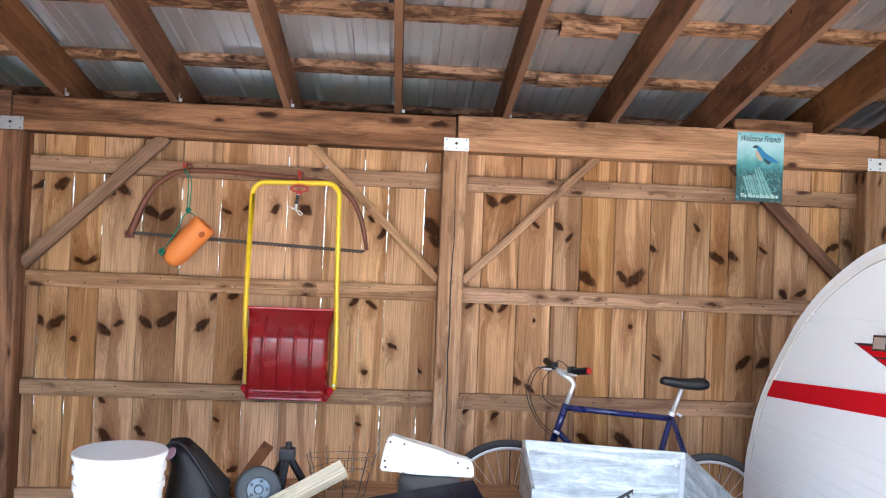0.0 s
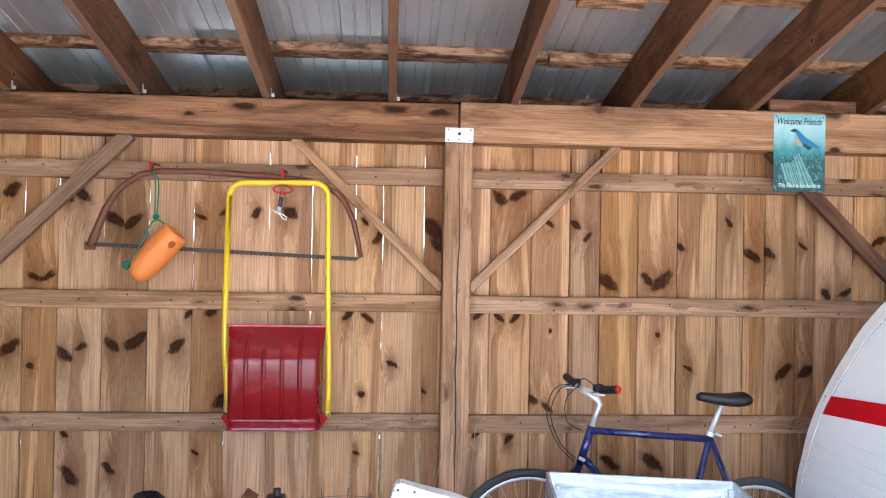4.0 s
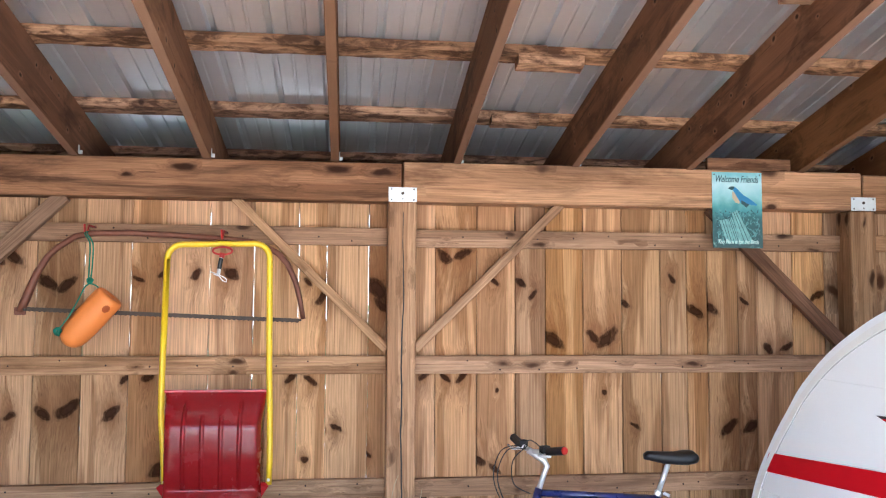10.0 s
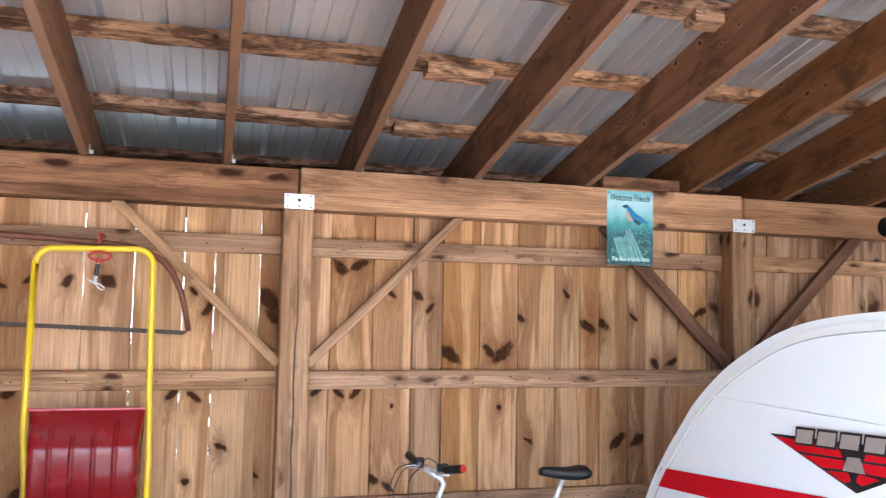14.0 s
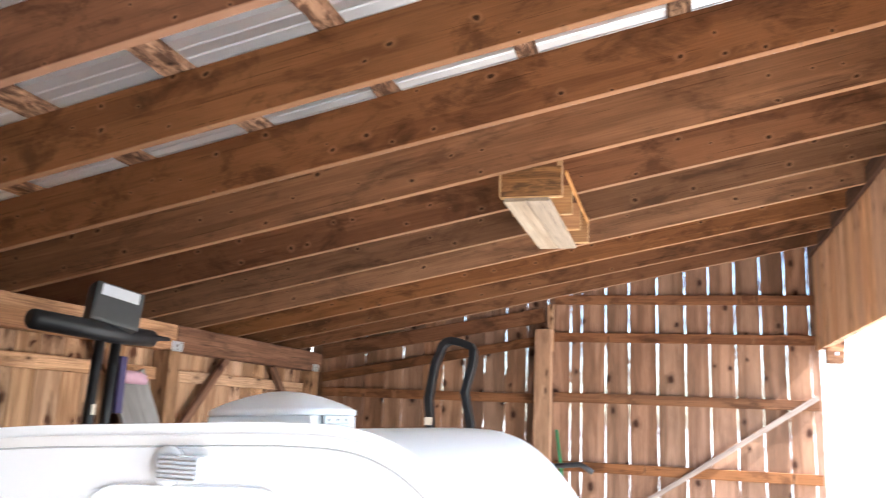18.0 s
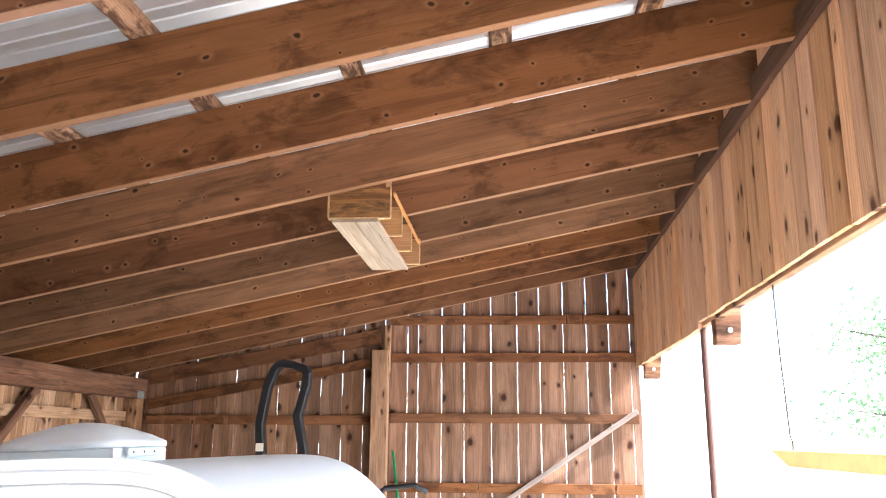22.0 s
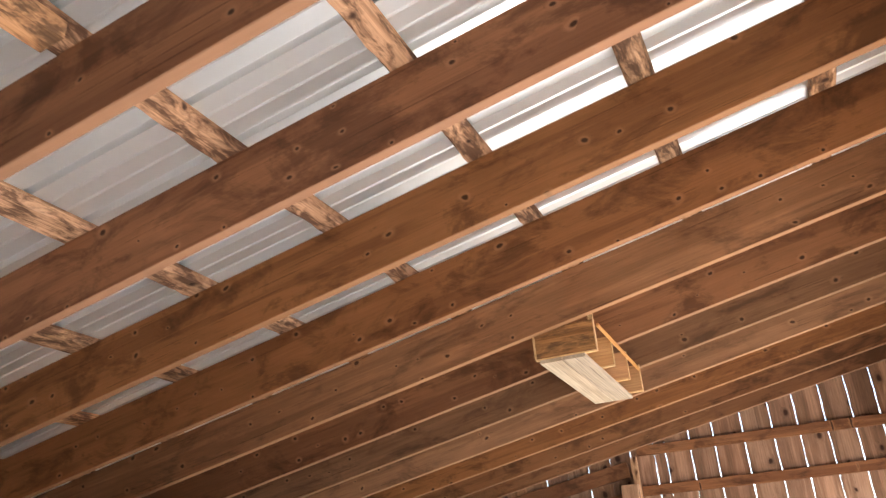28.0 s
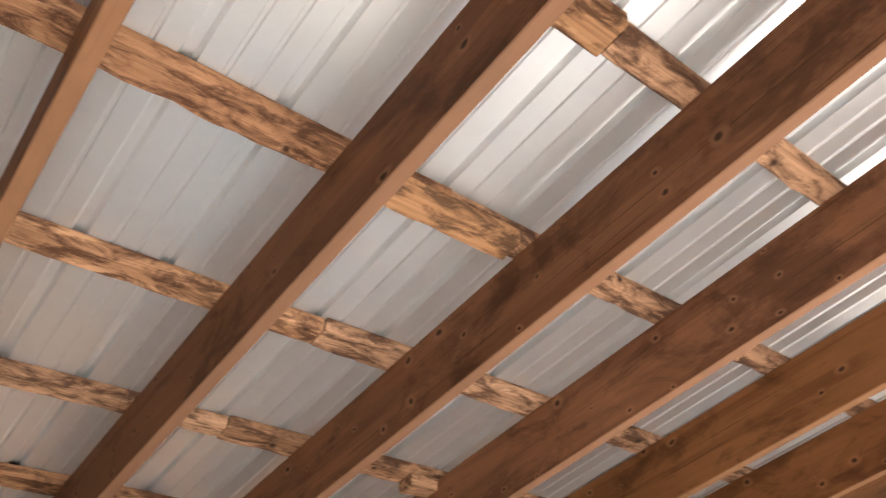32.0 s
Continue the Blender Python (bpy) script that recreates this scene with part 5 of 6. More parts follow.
prof = [(0.0, 0.0), (0.125, 0.0), (0.13, 0.006), (0.141, 0.22), (0.147, 0.222), (0.147, 0.245), (0.142, 0.247), (0.143, 0.275), (0.149, 0.277), (0.149, 0.297), (0.144, 0.3), (0.145, 0.322), (0.151, 0.324), (0.151, 0.338), (0.147, 0.342), (0.141, 0.342), (0.135, 0.01), (0.0, 0.008)]
part("lid", lathe(bmesh.new(), [(0.0, 0.343), (0.12, 0.343), (0.148, 0.344), (0.153, 0.34), (0.153, 0.33)], 40, close=False), M_BUCKET, pail, "snapped-on white lid")
part("pail_body", lathe(bmesh.new(), prof, 40, close=False), M_BUCKET, pail, smooth=False)
tagged(pail, "white plastic pail with ribbed rim on the bench", "pail")

bag = empty("tool_bag", Matrix.Translation((-1.05, -1.25, 0.64)) @ Matrix.Diagonal((0.85, 1, 1, 1)))


def lump(pts, seed, amp=0.02):
    """A sagging closed body through rings of (z, cx, cy, rx, ry)."""
    bm = bmesh.new()
    rings = []
    for z, cx, cy, rx, ry in pts:
        ring = []
        for k in range(20):
            a = 2 * math.pi * k / 20
            q = 1 + amp * 6 * noise.noise(Vector((math.cos(a) * 1.5, math.sin(a) * 1.5, z * 9 + seed)))
            ring.append(bm.verts.new((cx + rx * q * math.cos(a), cy + ry * q * math.sin(a), z)))
        rings.append(ring)
    for a, b in zip(rings, rings[1:]):
        for k in range(20):
            bm.faces.new((a[k], a[(k + 1) % 20], b[(k + 1) % 20], b[k]))
    bm.faces.new(rings[0])
    bm.faces.new(rings[-1])
    return bm


part("bag_body", lump([(0, 0.0, 0, 0.16, 0.11), (0.06, 0.0, 0, 0.15, 0.11), (0.12, -0.005, 0, 0.13, 0.1), (0.18, -0.03, 0, 0.105, 0.085), (0.23, -0.055, 0, 0.085, 0.07), (0.275, -0.08, 0, 0.055, 0.05), (0.25, -0.08, 0, 0.045, 0.04)], 3, 0.06), plain("wrinkled_black_cloth", (0.012, 0.012, 0.013), 0.45, 0, 0.3, 22.0, 1.0), bag, "limp black fabric", smooth=True)
part("lining", lathe(bmesh.new(), [(0.05, 0), (0.062, 0.012), (0.055, 0.018)], 16), M_PINK, bag, m=Matrix.Translation((-0.1, -0.07, 0.235)) @ pose(0, 0, 0, 40, -30, 0) @ Matrix.Scale(0.45, 4))
part("strap", tube(bmesh.new(), smooth_path([(-0.14, -0.06, 0.17), (-0.13, -0.07, 0.25), (-0.07, -0.08, 0.285), (0.02, -0.1, 0.22), (0.13, -0.1, 0.08)], 3), 0.008, 8), M_BLACK, bag, smooth=True)
tagged(bag, "open black tool bag slumped on the bench", "bag")

cw = empty("caster", Matrix.Translation((-0.815, -1.2, 0.715)) @ pose(0, 0, 0, 78, 0, 14))
part("tyre", lathe(bmesh.new(), [(0.05, -0.025), (0.08, -0.028), (0.09, -0.015), (0.092, 0), (0.09, 0.015), (0.08, 0.028), (0.05, 0.025)], 32, close=False), plain("grey_rubber", (0.07, 0.075, 0.08), 0.7, 0, 0.3), cw, smooth=True)
part("disc", lathe(bmesh.new(), [(0.0, 0.02), (0.015, 0.02), (0.02, 0.012), (0.045, 0.01), (0.055, 0.022), (0.055, -0.02), (0.0, -0.02)], 28, close=False), plain("dull_wheel_steel", (0.12, 0.14, 0.16), 0.4, 0.5, 0.2), cw, smooth=False)
for k in range(5):
    a = 2 * math.pi * k / 5
    part("slot", lathe(bmesh.new(), [(0.007, 0), (0.006, 0.002)], 8), M_INK, cw, m=Matrix.Translation((0.034 * math.cos(a), 0.034 * math.sin(a), 0.0115)))
tagged(cw, "grey rubber caster with dull steel disc on the bench", "caster")

stand = empty("small_stand", Matrix.Translation((-0.735, -0.98, 0.64)) @ Matrix.Diagonal((1.15, 1.0, 1.02, 1)))
for a in (0, 120, 240):
    part("leg", tube(bmesh.new(), [(0, 0, 0.17), (0.09 * math.cos(radians(a + 20)), 0.09 * math.sin(radians(a + 20)), 0.0)], 0.016, 8), M_BLACK, stand)
part("head", box(bmesh.new(), (-0.028, -0.03, 0.14), (0.03, 0.03, 0.19), 0.008), M_BLACK, stand)
part("knob", tube(bmesh.new(), [(0.005, 0, 0.19), (0.005, 0, 0.215)], 0.012, 10), M_BLACK, stand)
tagged(stand, "small folded black stand on the bench", "stand")

tagged(stick("pine_offcut", (-0.8, -1.28, 0.64), (-0.475, -1.18, 0.805), 0.065, 0.045, M_PALEWOOD, None, up=(0.2, -0.6, 1), label="pale pine offcut leaning over the pile"), category="offcut")
tagged(stick("brown_offcut", (-0.95, -1.05, 0.64), (-0.82, -0.95, 0.84), 0.05, 0.03, M_RAFTER, None, up=(0, -1, 0), label="short dark brown offcut standing in the pile"), category="offcut")
slabm = empty("painted_block", Matrix.Translation((0, -1.3, 0)))
bm = extrude_outline(bmesh.new(), [(-0.328, 0.83), (-0.317, 0.9), (-0.302, 0.955), (-0.285, 0.968), (-0.2, 0.943), (-0.1, 0.918), (-0.05, 0.899), (0.03, 0.877), (0.043, 0.862), (0.046, 0.811), (-0.1, 0.815), (-0.2, 0.82)], 0.07)
bmesh.ops.bevel(bm, geom=bm.edges[:], offset=0.006, segments=2, affect="EDGES")
part("block", bm, M_SLAB, slabm, m=pose(0, 0, 0, 0, 0, 0))
for x, z in ((-0.29, 0.945), (-0.31, 0.87), (-0.306, 0.845), (-0.02, 0.87), (0.02, 0.85), (-0.235, 0.938)):
    part("nail_hole", lathe(bmesh.new(), [(0.005, 0), (0.004, 0.0015)], 8), M_RUST, slabm, m=pose(x, -0.0005, z, 90, 0, 0))
tagged(slabm, "chipped white-painted block lying on a grey drum", "block")
bn = empty("storage_bin", Matrix.Translation((-0.32, -1.8, 0.642)) @ pose(0, 0, 0, 0, -10, 4))
part("tub", box(bmesh.new(), (0.012, 0.012, 0), (0.388, 0.288, 0.12), 0.015), M_PLASTICBLUE, bn)
lid_bn = part("lid", box(bmesh.new(), (0, 0, 0.121), (0.4, 0.3, 0.145), 0.009), M_PLASTICBLUE, bn, "dark blue lid")
for q in (0.1, 0.2, 0.3):
    part("lid_rib", box(bmesh.new(), (q - 0.006, 0.03, 0.145), (q + 0.006, 0.27, 0.15), 0.002), M_PLASTICBLUE, lid_bn)
tagged(bn, "dark blue plastic storage bin with lid on the bench", "bin")
drum = empty("grey_drum", Matrix.Translation((-0.13, -1.27, 0.64)))
part("drum_body", lathe(bmesh.new(), [(0.0, 0), (0.12, 0), (0.125, 0.015), (0.125, 0.15), (0.115, 0.168), (0.0, 0.173)], 28, close=False), plain("dull_grey_metal", (0.12, 0.12, 0.12), 0.5, 0.4, 0.3), drum, smooth=True)
tagged(drum, "dull dark grey round drum under the white block", "drum")
wire = empty("wire_basket", Matrix.Translation((-0.5, -1.02, 0.64)))
for k in range(4):
    part("hoop", tube(bmesh.new(), [((0.11 + 0.012 * k) * math.cos(a), (0.11 + 0.012 * k) * math.sin(a), 0.05 * k + 0.03 + 0.02 * math.sin(a + k)) for a in (2 * math.pi * q / 24 for q in range(24))], 0.0013, 5, closed=True), M_WIRE, wire)
for k in range(9):
    a = 2 * math.pi * k / 9
    part("rib", tube(bmesh.new(), [(0.1 * math.cos(a), 0.1 * math.sin(a), 0.0), (0.125 * math.cos(a), 0.125 * math.sin(a), 0.1), (0.15 * math.cos(a), 0.15 * math.sin(a), 0.19)], 0.0018, 5), M_WIRE, wire)
tagged(wire, "dull bent wire basket among the pile", "basket")
for i, (x, y, dx, h) in enumerate(((-0.2, -0.5, 0.16, 0.5), (-0.45, -0.5, 0.03, 0.3), (-0.5, -0.52, -0.06, 0.26), (-0.42, -0.48, 0.08, 0.24), (0.02, -0.3, 0.06, 0.4))):
    st = part("dry_stalk", tube(bmesh.new(), [(0, 0, 0), (dx * 0.25, 0, h * 0.5 + 0.3), (dx * 0.9, 0.02, h + 0.52), (dx, 0.02, h + 0.56)], [0.003, 0.0025, 0.0018, 0.001], 5), M_STALK, None, m=Matrix.Translation((x, y, 0)))
    tagged(st, "thin dry grass stalk standing by the wall", "stalk", group="dry stalks")

# ---- camper ----
CAMP = Matrix.Translation((1.55, -0.6, 0)) @ pose(0, 0, 0, 0, 0, -90)
camper = empty("camper_trailer", CAMP)
CWID = 1.72
out = [(-0.22, 0.42), (-0.22, 0.55), (-0.2, 0.72), (-0.156, 0.84), (-0.11, 0.955), (-0.046, 1.065), (0.03, 1.165), (0.11, 1.26), (0.19, 1.345), (0.27, 1.43), (0.36, 1.505), (0.45, 1.57), (0.55, 1.63), (0.66, 1.685), (0.78, 1.737), (0.91, 1.777), (1.06, 1.803), (1.27, 1.823), (1.6, 1.842), (1.9, 1.858), (2.05, 1.861), (2.14, 1.857), (2.22, 1.84), (2.3, 1.805), (2.38, 1.745), (2.46, 1.66), (2.53, 1.56), (2.59, 1.42), (2.635, 1.2), (2.65, 0.9), (2.64, 0.42)]


def camper_body():
    bm = bmesh.new()
    fine = [(p.x, p.y) for p in smooth_path([(x, z, 0) for x, z in out], 3)]
    extrude_outline(bm, fine, CWID)
    bm.normal_update()
    es = [e for e in bm.edges if len(e.link_faces) == 2 and any(len(f.verts) > 6 for f in e.link_faces) and any(len(f.verts) == 4 for f in e.link_faces)]
    bmesh.ops.bevel(bm, geom=es, offset=0.02, segments=2, affect="EDGES")
    ob = part("body", bm, M_WHITE, camper, "smooth white painted shell", smooth=True)
    for f in ob.data.polygons:
        f.use_smooth = len(f.vertices) < 7
    return ob


body = camper_body()
def inset(pts, d):
    """The outline's points moved inwards by d."""
    res = []
    for k, p in enumerate(pts):
        a, b = pts[max(k - 1, 0)], pts[min(k + 1, len(pts) - 1)]
        dx, dz = b[0] - a[0], b[1] - a[1]
        ln = math.hypot(dx, dz)
        res.append((p[0] + dz / ln * d, p[1] - dx / ln * d))
    return res


line = [(p.x, p.y) for p in smooth_path([(x, z, 0) for x, z in out[2:-2]], 3)]
for y in (-0.0005, CWID + 0.0005):
    part("edge_trim", tube(bmesh.new(), [(x, y, z) for x, z in inset(line, 0.038)], 0.0026, 8), plain("pale_grey_sealant", (0.5, 0.5, 0.5), 0.7, 0, 0.1), camper, "thin grey edge seam", smooth=True)
    bm, rings = bmesh.new(), []
    o = -1 if y < 1 else 1
    for (x0, z0), (x1, z1) in zip(inset(line, 0.008), inset(line, 0.034)):
        rings.append([bm.verts.new(p) for p in ((x0, y - o * 0.004, z0), (x0, y + o * 0.004, z0), (x1, y + o * 0.004, z1), (x1, y - o * 0.004, z1))])
    for a, b in zip(rings, rings[1:]):
        for k in range(4):
            bm.faces.new((a[k], a[(k + 1) % 4], b[(k + 1) % 4], b[k]))
    part("edge_band", bm, plain("cream_edge_band", (0.86, 0.85, 0.83), 0.45, 0, 0.05), camper, "cream edge moulding")
for z in (0.5, 0.56, 0.62, 0.68, 0.74, 0.8, 0.86, 0.92, 0.98, 1.5):
    lo = min(x for x, q in out if q >= z - 0.06) + 0.05
    part("siding_bead", box(bmesh.new(), (lo, -0.004, z), (2.5, 0.0, z + 0.006), 0.001), M_WHITE, camper)
bm = extrude_outline(bmesh.new(), [(-0.03, 1.068), (0.025, 1.155), (1.06, 1.248), (2.63, 1.33), (2.638, 1.245), (1.06, 1.16)], 0.003)
part("stripe", bm, M_STRIPE, camper, "red vinyl stripe", m=Matrix.Translation((0, -0.004, 0)))
emb = part("emblem", extrude_outline(bmesh.new(), [(0.73, 1.425), (1.5, 1.475), (1.13, 1.3)], 0.002), M_INK, camper, "black-edged red wing emblem", m=Matrix.Translation((0.02, -0.004, -0.015)))
for a, b in ((0.0, 0.3), (0.37, 0.62), (0.69, 0.9)):
    p0, p1, tip = Vector((0.76, 1.418)), Vector((1.46, 1.463)), Vector((1.12, 1.312))
    m0, m1 = p0.lerp(p1, 0.5), tip
    q = [p0.lerp(tip, a), Vector((1.06, 1.43)).lerp(tip, a * 0.9), Vector((1.06, 1.43)).lerp(tip, b * 0.9), p0.lerp(tip, b)]
    part("wing_bar", extrude_outline(bmesh.new(), [(v.x, v.y) for v in q], 0.002), M_STRIPE, emb, m=Matrix.Translation((0, -0.002, 0)))
    q = [p1.lerp(tip, a), Vector((1.18, 1.438)).lerp(tip, a * 0.9), Vector((1.18, 1.438)).lerp(tip, b * 0.9), p1.lerp(tip, b)]
    part("wing_bar", extrude_outline(bmesh.new(), [(v.x, v.y) for v in q], 0.002), M_STRIPE, emb, m=Matrix.Translation((0, -0.002, 0)))
for k in range(5):
    x, z = 0.87 + 0.1 * k, 1.415 + 0.006 * k
    for g, shade, d in ((0.008, M_INK, -0.0045), (0.0, M_TRIM, -0.0062)):
        part("plain_bar", extrude_outline(bmesh.new(), [(x - g, z - g), (x + 0.075 + g, z + 0.005 - g), (x + 0.085 + g, z + 0.05 + g), (x + 0.01 - g, z + 0.045 + g)], 0.0015), shade, emb, m=Matrix.Translation((0, d, 0)))
part("plain_bar", extrude_outline(bmesh.new(), [(1.08, 1.36), (1.17, 1.365), (1.15, 1.41), (1.1, 1.405)], 0.002), M_TRIM, emb, m=Matrix.Translation((0, -0.0045, 0)))
door_out = [(1.43, 0.5), (1.43, 1.6)] + arc(1.53, 1.605, 0.1, 180, 90, 5) + arc(1.93, 1.62, 0.1, 90, 0, 5) + [(2.03, 0.5)]
door = part("door", extrude_outline(bmesh.new(), door_out, 0.008), M_WHITE, camper, "white entry door", m=Matrix.Translation((0, -0.006, 0)))
part("door_trim", tube(bmesh.new(), [(x, -0.003, z) for x, z in door_out], 0.0018, 6), M_VENT, door)
win_out = arc(1.58, 1.22, 0.05, 180, 270, 4) + arc(1.88, 1.22, 0.05, 270, 360, 4) + arc(1.88, 1.46, 0.05, 0, 90, 4) + arc(1.58, 1.46, 0.05, 90, 180, 4)
part("window", extrude_outline(bmesh.new(), win_out, 0.006), M_GLASS, door, "dark door window", m=Matrix.Translation((0, -0.008, 0)))
part("door_handle", box(bmesh.new(), (1.46, -0.03, 1.0), (1.5, -0.002, 1.1), 0.006), M_INK, door)
lamp = empty("porch_lamp")
lamp.parent = camper
lamp.matrix_local = Matrix.Translation((1.7, -0.002, 1.76))
part("lamp_base", lathe(bmesh.new(), [(0.0, 0), (0.05, 0), (0.05, 0.01), (0.042, 0.02), (0.0, 0.022)], 28, close=False), M_VENT, lamp, "round bright base", m=pose(-0.03, 0, 0, 90, 0, 0), smooth=True)
part("lamp_lens", box(bmesh.new(), (-0.035, -0.055, -0.035), (0.085, -0.005, 0.03), 0.012), M_LENS, lamp, "clear ribbed lens")
for k in range(5):
    part("lens_rib", box(bmesh.new(), (-0.03, -0.0575, -0.028 + 0.011 * k), (0.08, -0.054, -0.024 + 0.011 * k), 0.001), M_TRIM, lamp)
vent = empty("roof_vent")
vent.parent = camper
vent.matrix_local = Matrix.Translation((1.6, 0.76, 1.85)) @ pose(0, 0, 0, 0, -3, 0) @ Matrix.Scale(0.82, 4)
part("vent_base", box(bmesh.new(), (-0.23, -0.23, -0.01), (0.23, 0.23, 0.045), 0.008), M_VENT, vent)


def vent_lid():
    bm = bmesh.new()
    rings = []
    for r, z in ((0.25, 0.046), (0.252, 0.05), (0.252, 0.068), (0.244, 0.074), (0.2, 0.098), (0.13, 0.126), (0.06, 0.145), (0.02, 0.149)):
        ring = []
        for k in range(24):
            a = 2 * math.pi * k / 24 + math.pi / 24
            c, s = math.cos(a), math.sin(a)
            p = (abs(c) ** 8 + abs(s) ** 8) ** (-1 / 8)
            ring.append(bm.verts.new((r * c * p, r * s * p, z)))
        rings.append(ring)
    for a, b in zip(rings, rings[1:]):
        for k in range(24):
            bm.faces.new((a[k], a[(k + 1) % 24], b[(k + 1) % 24], b[k]))
    bm.faces.new(rings[0])
    bm.faces.new(rings[-1])
    return part("vent_lid", bm, M_VENT, vent, "domed white vent lid", smooth=True)


lid = vent_lid()
part("vent_latch", box(bmesh.new(), (0.245, -0.16, 0.012), (0.255, 0.1, 0.044), 0.002), M_GALV, vent)
for k in range(3):
    part("screw", lathe(bmesh.new(), [(0.005, 0), (0.003, 0.003)], 6), M_BLADE, vent, m=pose(0.255, -0.12 + 0.09 * k, 0.028, 0, 90, 0))
for x in (1.0,):
    for y in (0.1, CWID - 0.1):
        w = empty("road_wheel")
        w.parent = camper
        w.matrix_local = Matrix.Translation((x, y, 0.3)) @ pose(0, 0, 0, 90, 0, 0)
        part("tyre", lathe(bmesh.new(), [(0.17, -0.08), (0.28, -0.085), (0.3, -0.06), (0.3, 0.06), (0.28, 0.085), (0.17, 0.08)], 32, close=False), M_TYRE, w, smooth=True)
        part("hub_cap", lathe(bmesh.new(), [(0.0, 0.09), (0.05, 0.088), (0.16, 0.07), (0.17, 0.05), (0.17, -0.07), (0.0, -0.07)], 28, close=False), M_CHROME, w, smooth=True)
tagged(camper, "small white retro camper trailer with red stripe parked indoors", "trailer")

# ---- tractor roll bar behind the camper ----
trac = empty("roll_bar", Matrix.Translation((5.95, -1.75, 0)))
hoop = [(0.105, 0.0), (0.108, 1.84), (0.128, 2.03), (0.085, 2.31), (0.03, 2.455), (-0.005, 2.488), (-0.045, 2.497), (-0.12, 2.483), (-0.205, 2.452), (-0.228, 2.42), (-0.224, 2.33), (-0.165, 2.09), (-0.22, 1.845), (-0.22, 0.0)]


def flat_hoop():
    bm = bmesh.new()
    pts = [Vector((0, y, z)) for y, z in hoop]
    across = Vector((1, 0, 0))
    rings = []
    for i, p in enumerate(pts):
        d = (pts[min(i + 1, len(pts) - 1)] - pts[max(i - 1, 0)]).normalized()
        o = d.cross(across).normalized()
        rings.append([bm.verts.new(p + across * a * 0.05 + o * b * 0.03) for a, b in ((1, 1), (-1, 1), (-1, -1), (1, -1))])
    for a, b in zip(rings, rings[1:]):
        for k in range(4):
            bm.faces.new((a[k], a[(k + 1) % 4], b[(k + 1) % 4], b[k]))
    bm.faces.new(rings[0])
    bm.faces.new(rings[-1])
    bmesh.ops.bevel(bm, geom=[e for e in bm.edges], offset=0.006, segments=1, affect="EDGES")
    return part("hoop", bm, M_BLACKSTEEL, trac, "black square-tube hoop")


flat_hoop()
part("sticker", box(bmesh.new(), (-0.03, -0.001, 0), (0.03, 0.001, 0.06)), M_TAN, trac, "pale warning sticker", m=Matrix.Translation((-0.053, 0.107, 1.83)) @ pose(0, 0, 0, 0, 0, -90))
part("foot_plate", box(bmesh.new(), (-0.35, -0.35, 0), (0.35, 0.35, 0.03), 0.005), M_BLACK, trac)
tagged(trac, "black steel tractor roll bar standing behind the camper", "roll bar")

# ---- lamp stand and plank by the back wall ----
ls = empty("work_light", Matrix.Translation((3.31, -0.609, 0.2405)) @ Matrix.Scale(0.87, 4))
for dx in (-0.05, 0.1):
    part("upright", tube(bmesh.new(), [(dx, 0, -0.276), (dx + 0.0, 0, 1.75), (dx + 0.03, 0, 2.36)], 0.032, 10), M_BLACKSTEEL, ls, smooth=True)
part("sticker", box(bmesh.new(), (-0.065, -0.037, 1.84), (-0.035, -0.033, 1.9)), M_TAN, ls, m=Matrix.Translation((0.0, 0, 0)))
part("cross_bar", tube(bmesh.new(), [(-0.6, -0.02, 2.34), (0.1, -0.02, 2.33), (0.44, -0.02, 2.335), (0.5, -0.02, 2.345), (0.64, -0.02, 2.35)], [0.055, 0.06, 0.055, 0.02, 0.012], 12), M_BLACKSTEEL, ls, "thick black cross bar", smooth=True)
hd = part("lamp_head", box(bmesh.new(), (-0.155, -0.07, 0.0), (0.155, 0.05, 0.25), 0.02), plain("dark_grey_casting", (0.06, 0.062, 0.062), 0.45, 0.2, 0.2), ls, "boxy dark grey lamp head", m=Matrix.Translation((0.02, -0.02, 2.36)) @ pose(0, 0, 0, 0, 0, -30) @ pose(0, 0, 0, -12, 10, 0))
part("lamp_glass", box(bmesh.new(), (-0.12, -0.078, 0.165), (0.12, -0.0715, 0.235), 0.004), M_LENS, hd, "bright glass")
part("strap", box(bmesh.new(), (0.16, -0.03, 1.85), (0.22, 0.0, 2.2), 0.008), plain("purple_webbing", (0.04, 0.03, 0.09), 0.8), ls, "dark purple strap")
tagged(ls, "tall black work light with boxy head by the wall", "work light")
tagged(stick("grey_plank", (5.18, -0.4, 0.0), (4.38, 0.02, 2.08), 0.34, 0.03, M_GREYWOOD, None, up=(0, -1, 0), label="weathered grey plank leaning on the wall"), category="plank")
cl = part("pink_rag", lump([(0, 0.05, 0, 0.1, 0.03), (0.03, 0, 0, 0.17, 0.045), (0.06, 0.0, 0, 0.16, 0.045), (0.085, -0.02, 0, 0.11, 0.03)], 5, 0.04), M_PINK, None, m=Matrix.Translation((4.37, -0.03, 2.03)), smooth=True)
tagged(cl, "faded pink rag draped over the plank's top", "rag")

# ---- hung cradle ----
# inner plates' lighter orange includes light from the south; the first plate is weathered
M_ORANGEPLY = wood("lit_orange_plywood", (0.46, 0.245, 0.105), (0.34, 0.165, 0.066), (0.14, 0.06, 0.026), band=0.5, knots=(6, 6, 6, 0.9), grain=0.4)
nest = empty("hung_cradle")
PLATE_TURN = Matrix(((0, 0, 1), (1, 0, 0), (0, 1, 0))).to_4x4()
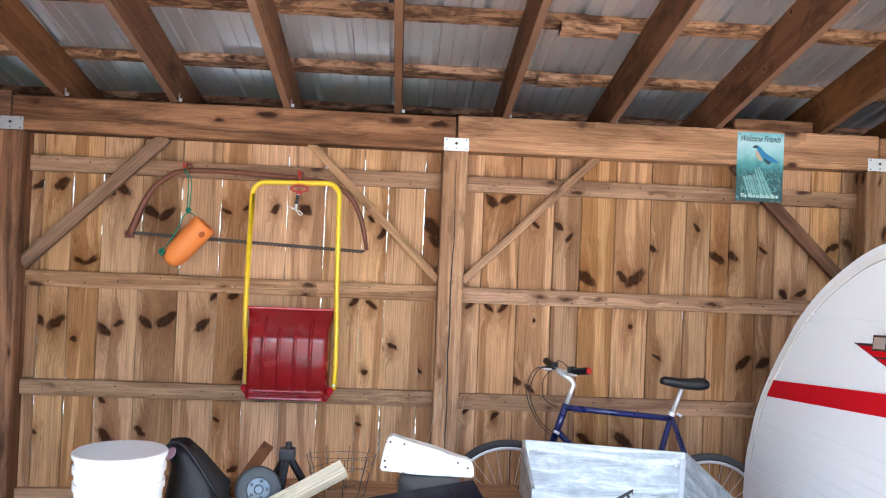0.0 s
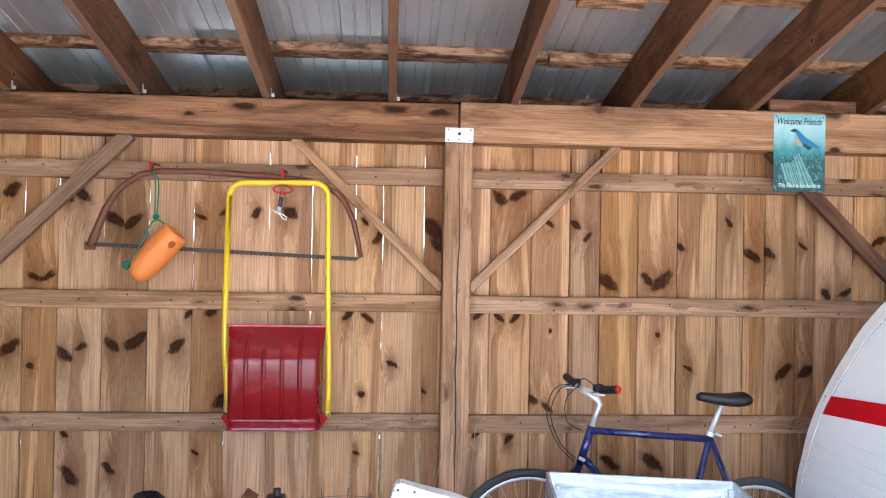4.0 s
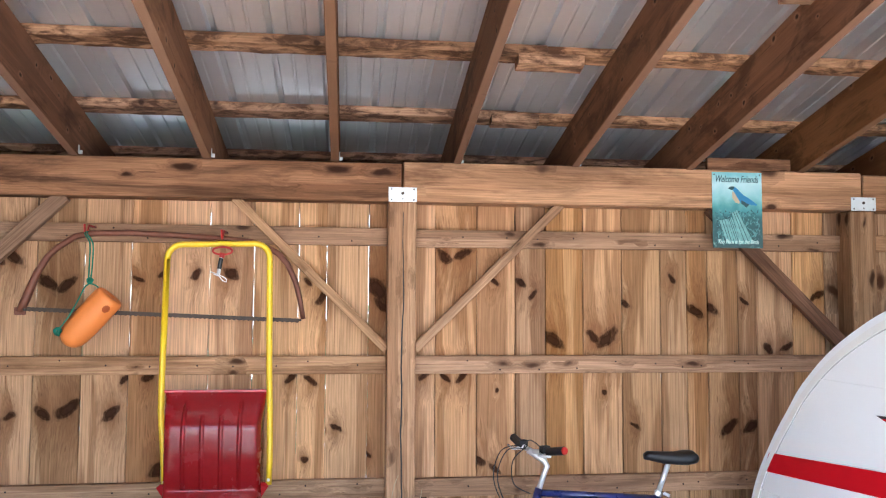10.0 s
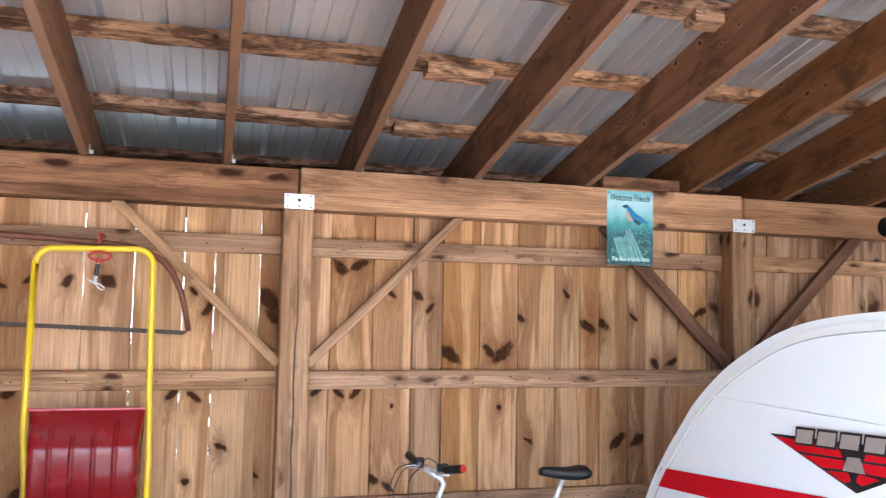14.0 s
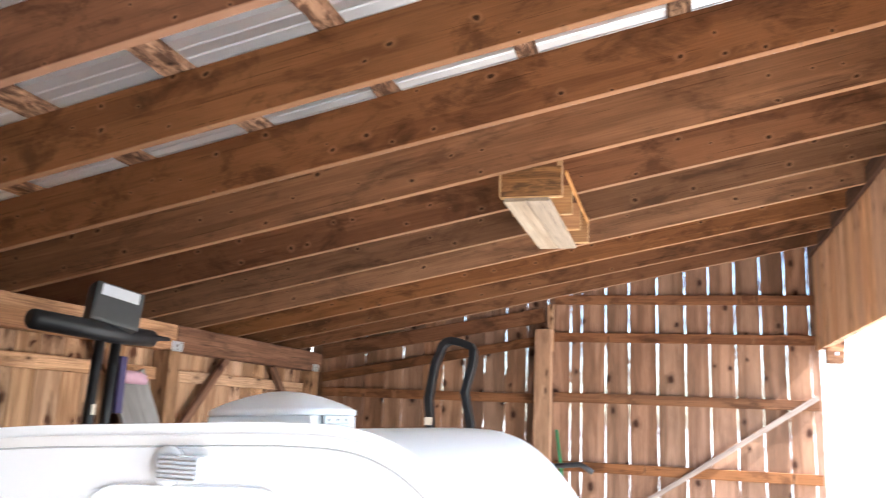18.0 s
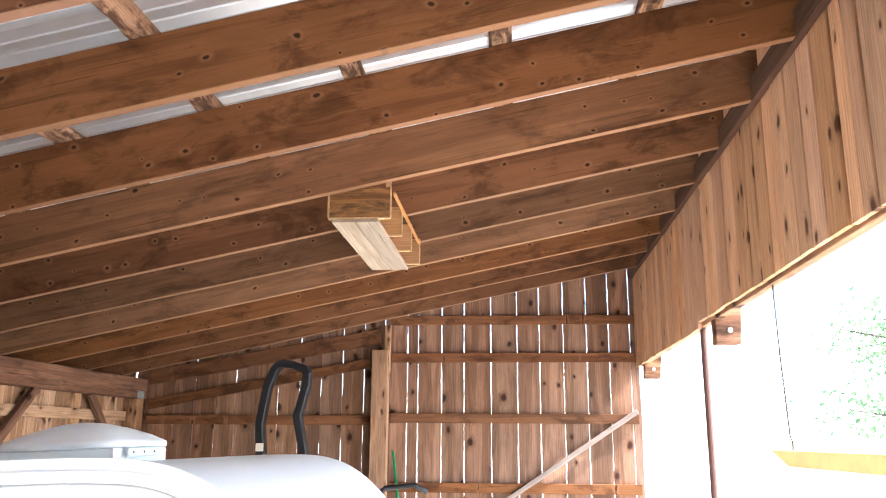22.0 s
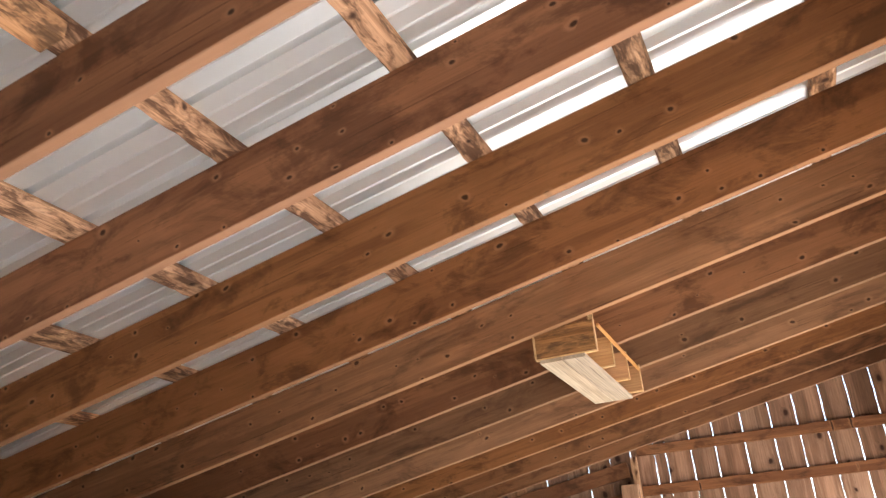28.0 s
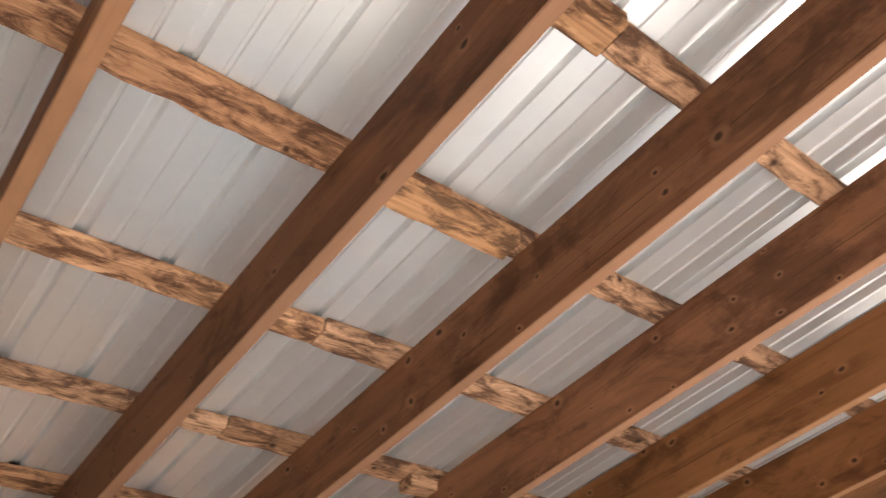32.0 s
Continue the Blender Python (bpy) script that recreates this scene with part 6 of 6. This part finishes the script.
for i, x in enumerate((3.335, 3.67, 4.01, 4.35)):
    y0 = -3.012 - 0.006 * i
    pl = stick("end_plate", (x + 0.008, y0, 3.0115), (x + 0.008, -2.716, 3.0115), 0.147, 0.016, M_NEWWOOD if i == 0 else M_ORANGEPLY, nest, up=(1, 0, 0), bevel=0.001)
    for lo, hi in (((-0.003, y0 - 0.004, 2.934), (0.018, y0 + 0.001, 3.085)), ((-0.003, y0 + 0.001, 2.932), (0.018, -2.72, 2.9395)), ((-0.003, -2.724, 2.94), (-0.0005, -2.714, 3.085))):
        part("edge_strip", box(bmesh.new(), (x + lo[0], lo[1], lo[2]), (x + hi[0], hi[1], hi[2]), 0.0006), M_PALEEDGE, pl, m=PLATE_TURN.inverted() @ Matrix.Translation((-x - 0.008, -y0, -3.0115)))
part("stringer", box(bmesh.new(), (3.352, -3.034, 3.05), (4.372, -3.023, 3.066), 0.001), M_ORANGEPLY, nest)
part("hanger", box(bmesh.new(), (3.352, -3.012, 3.03), (3.365, -2.987, under(-3.0) + 0.06), 0.001), M_PALEEDGE, nest)
for x in (3.69, 4.03, 4.37):
    part("hanger", box(bmesh.new(), (x, -2.78, 3.03), (x + 0.013, -2.75, under(-2.76) + 0.06), 0.001), M_PALEEDGE, nest)
for y0, y1 in ((-2.845, -2.738), (-2.957, -2.849)):
    part("bottom_board", box(bmesh.new(), (3.33, y0, 2.914), (4.42, y1, 2.9315), 0.002), M_WEATHER, nest, "weathered pale bottom board")
part("side_board", box(bmesh.new(), (3.353, -2.737, 2.941), (4.42, -2.722, 3.085), 0.002), M_NEWWOOD, nest)
tagged(nest, "plywood cradle with weathered bottom boards hung from rafters", "cradle")

# ---- end-wall corner: pole and handlebar ----
tagged(part("green_pole", tube(bmesh.new(), [(7.22, -2.7, 0), (7.4, -2.44, 1.82)], 0.014, 10), M_GRASS, None, smooth=True), "slim green garden pole leaning at the end wall", "pole")
hb = part("black_handle", tube(bmesh.new(), [(6.6, -2.35, 0.0), (6.62, -2.4, 1.45), (6.62, -2.5, 1.53), (6.62, -2.75, 1.56), (6.62, -2.85, 1.5)], 0.022, 10), M_BLACK, None, smooth=True)
tagged(hb, "black tube handle standing behind the camper", "handle")

# ---- front opening ----
pipe = part("thin_pipe", tube(bmesh.new(), [(4.86, -4.76, 0.0), (4.89, -4.76, 2.62)], 0.02, 12), M_RUST, None)
tagged(pipe, "thin rusty pipe standing under the front boards", "pipe")
for x in (3.44, 1.0):
    w = part("hanging_wire", tube(bmesh.new(), [(x + 0.03, -4.76, 2.64), (x + 0.01, -4.76, 2.3), (x - 0.03, -4.76, 1.96), (x - 0.055, -4.76, 1.93), (x - 0.05, -4.76, 1.885)], 0.0048, 6), M_WIRE, None)
    tagged(w, "thin wire hanging from the front boards", "wire", group="hanging wires")
yb = part("yellow_board", extrude_outline(bmesh.new(), [(3.58, 1.892), (3.34, 1.826), (0.8, 1.83), (0.8, 1.89)], 0.14), M_YELLOWBOARD, None, m=Matrix.Translation((0, -4.86, 0)))
tagged(yb, "yellow-painted board hanging on wires in the opening", "board")


# ---- trees outside ----
def tree(x, y, h, seed):
    r = random.Random(seed)
    t = empty("tree", Matrix.Translation((x, y, 0)))
    bm = bmesh.new()
    tube(bm, [(0, 0, 0), (0.1, 0.05, h * 0.3), (0.05, 0.2, h * 0.6), (0, 0.1, h * 0.92)], [0.22, 0.17, 0.1, 0.02], 9)
    tips = []
    for k in range(16):
        z0 = h * r.uniform(0.12, 0.85)
        a, ln = r.uniform(0, 6.28), h * r.uniform(0.18, 0.36)
        p1 = (math.cos(a) * ln * 0.5, math.sin(a) * ln * 0.5, z0 + ln * 0.25)
        p2 = (math.cos(a) * ln, math.sin(a) * ln, z0 + ln * r.uniform(0.2, 0.5))
        tube(bm, [(0, 0, z0), p1, p2], [0.06, 0.04, 0.012], 5)
        tips += [p1, p2, tuple((Vector(p1) + Vector(p2)) / 2)]
    part("trunk", bm, M_BARK, t)
    vs, fs = [], []
    for p in tips:
        for q in range(48):
            c = Vector(p) + Vector((r.gauss(0, 0.55), r.gauss(0, 0.55), r.gauss(0, 0.4)))
            u = Vector((r.gauss(0, 1), r.gauss(0, 1), r.gauss(0, 1))).normalized()
            v = u.orthogonal().normalized()
            s = r.uniform(0.06, 0.13)
            i = len(vs)
            vs += [c - u * s, c + v * s * 0.5, c + u * s, c - v * s * 0.5]
            fs.append((i, i + 1, i + 2, i + 3))
    me = bpy.data.meshes.new("crown")
    me.from_pydata([tuple(v) for v in vs], [], fs)
    piece("crown", finish(me, M_LEAF), t)
    return tagged(t, "leafy green tree standing outside in bright light", "tree", group="trees outside")


for i, (x, y, h) in enumerate(((22.3, -14.6, 6.5), (14.5, -20.0, 8.5), (5.0, -22.0, 8.0))):
    tree(x, y, h, i + 3)


def shrubs():
    """Loose weeds and shrubs behind the back wall."""
    r = random.Random(21)
    vs, fs = [], []
    for k in range(9000):
        x = r.uniform(-4.6, 0.6)
        top = 1.7 + 0.7 * noise.noise(Vector((x * 1.3, 2.0, 0.5)))
        c = Vector((x, r.uniform(0.95, 1.75), top * r.random() ** 0.7))
        u = Vector((r.gauss(0, 1), r.gauss(0, 1), r.gauss(0, 0.8))).normalized()
        w = u.orthogonal().normalized()
        ln = r.uniform(0.03, 0.07)
        i = len(vs)
        vs += [c - u * ln, c + w * ln * 0.45, c + u * ln, c - w * ln * 0.45]
        fs.append((i, i + 1, i + 2, i + 3))
    me = bpy.data.meshes.new("shrubs")
    me.from_pydata([tuple(v) for v in vs], [], fs)
    return tagged(piece("shrubs", finish(me, M_LEAF)), "green shrubs growing behind the board wall", "shrubs", kind="stuff")


shrubs()
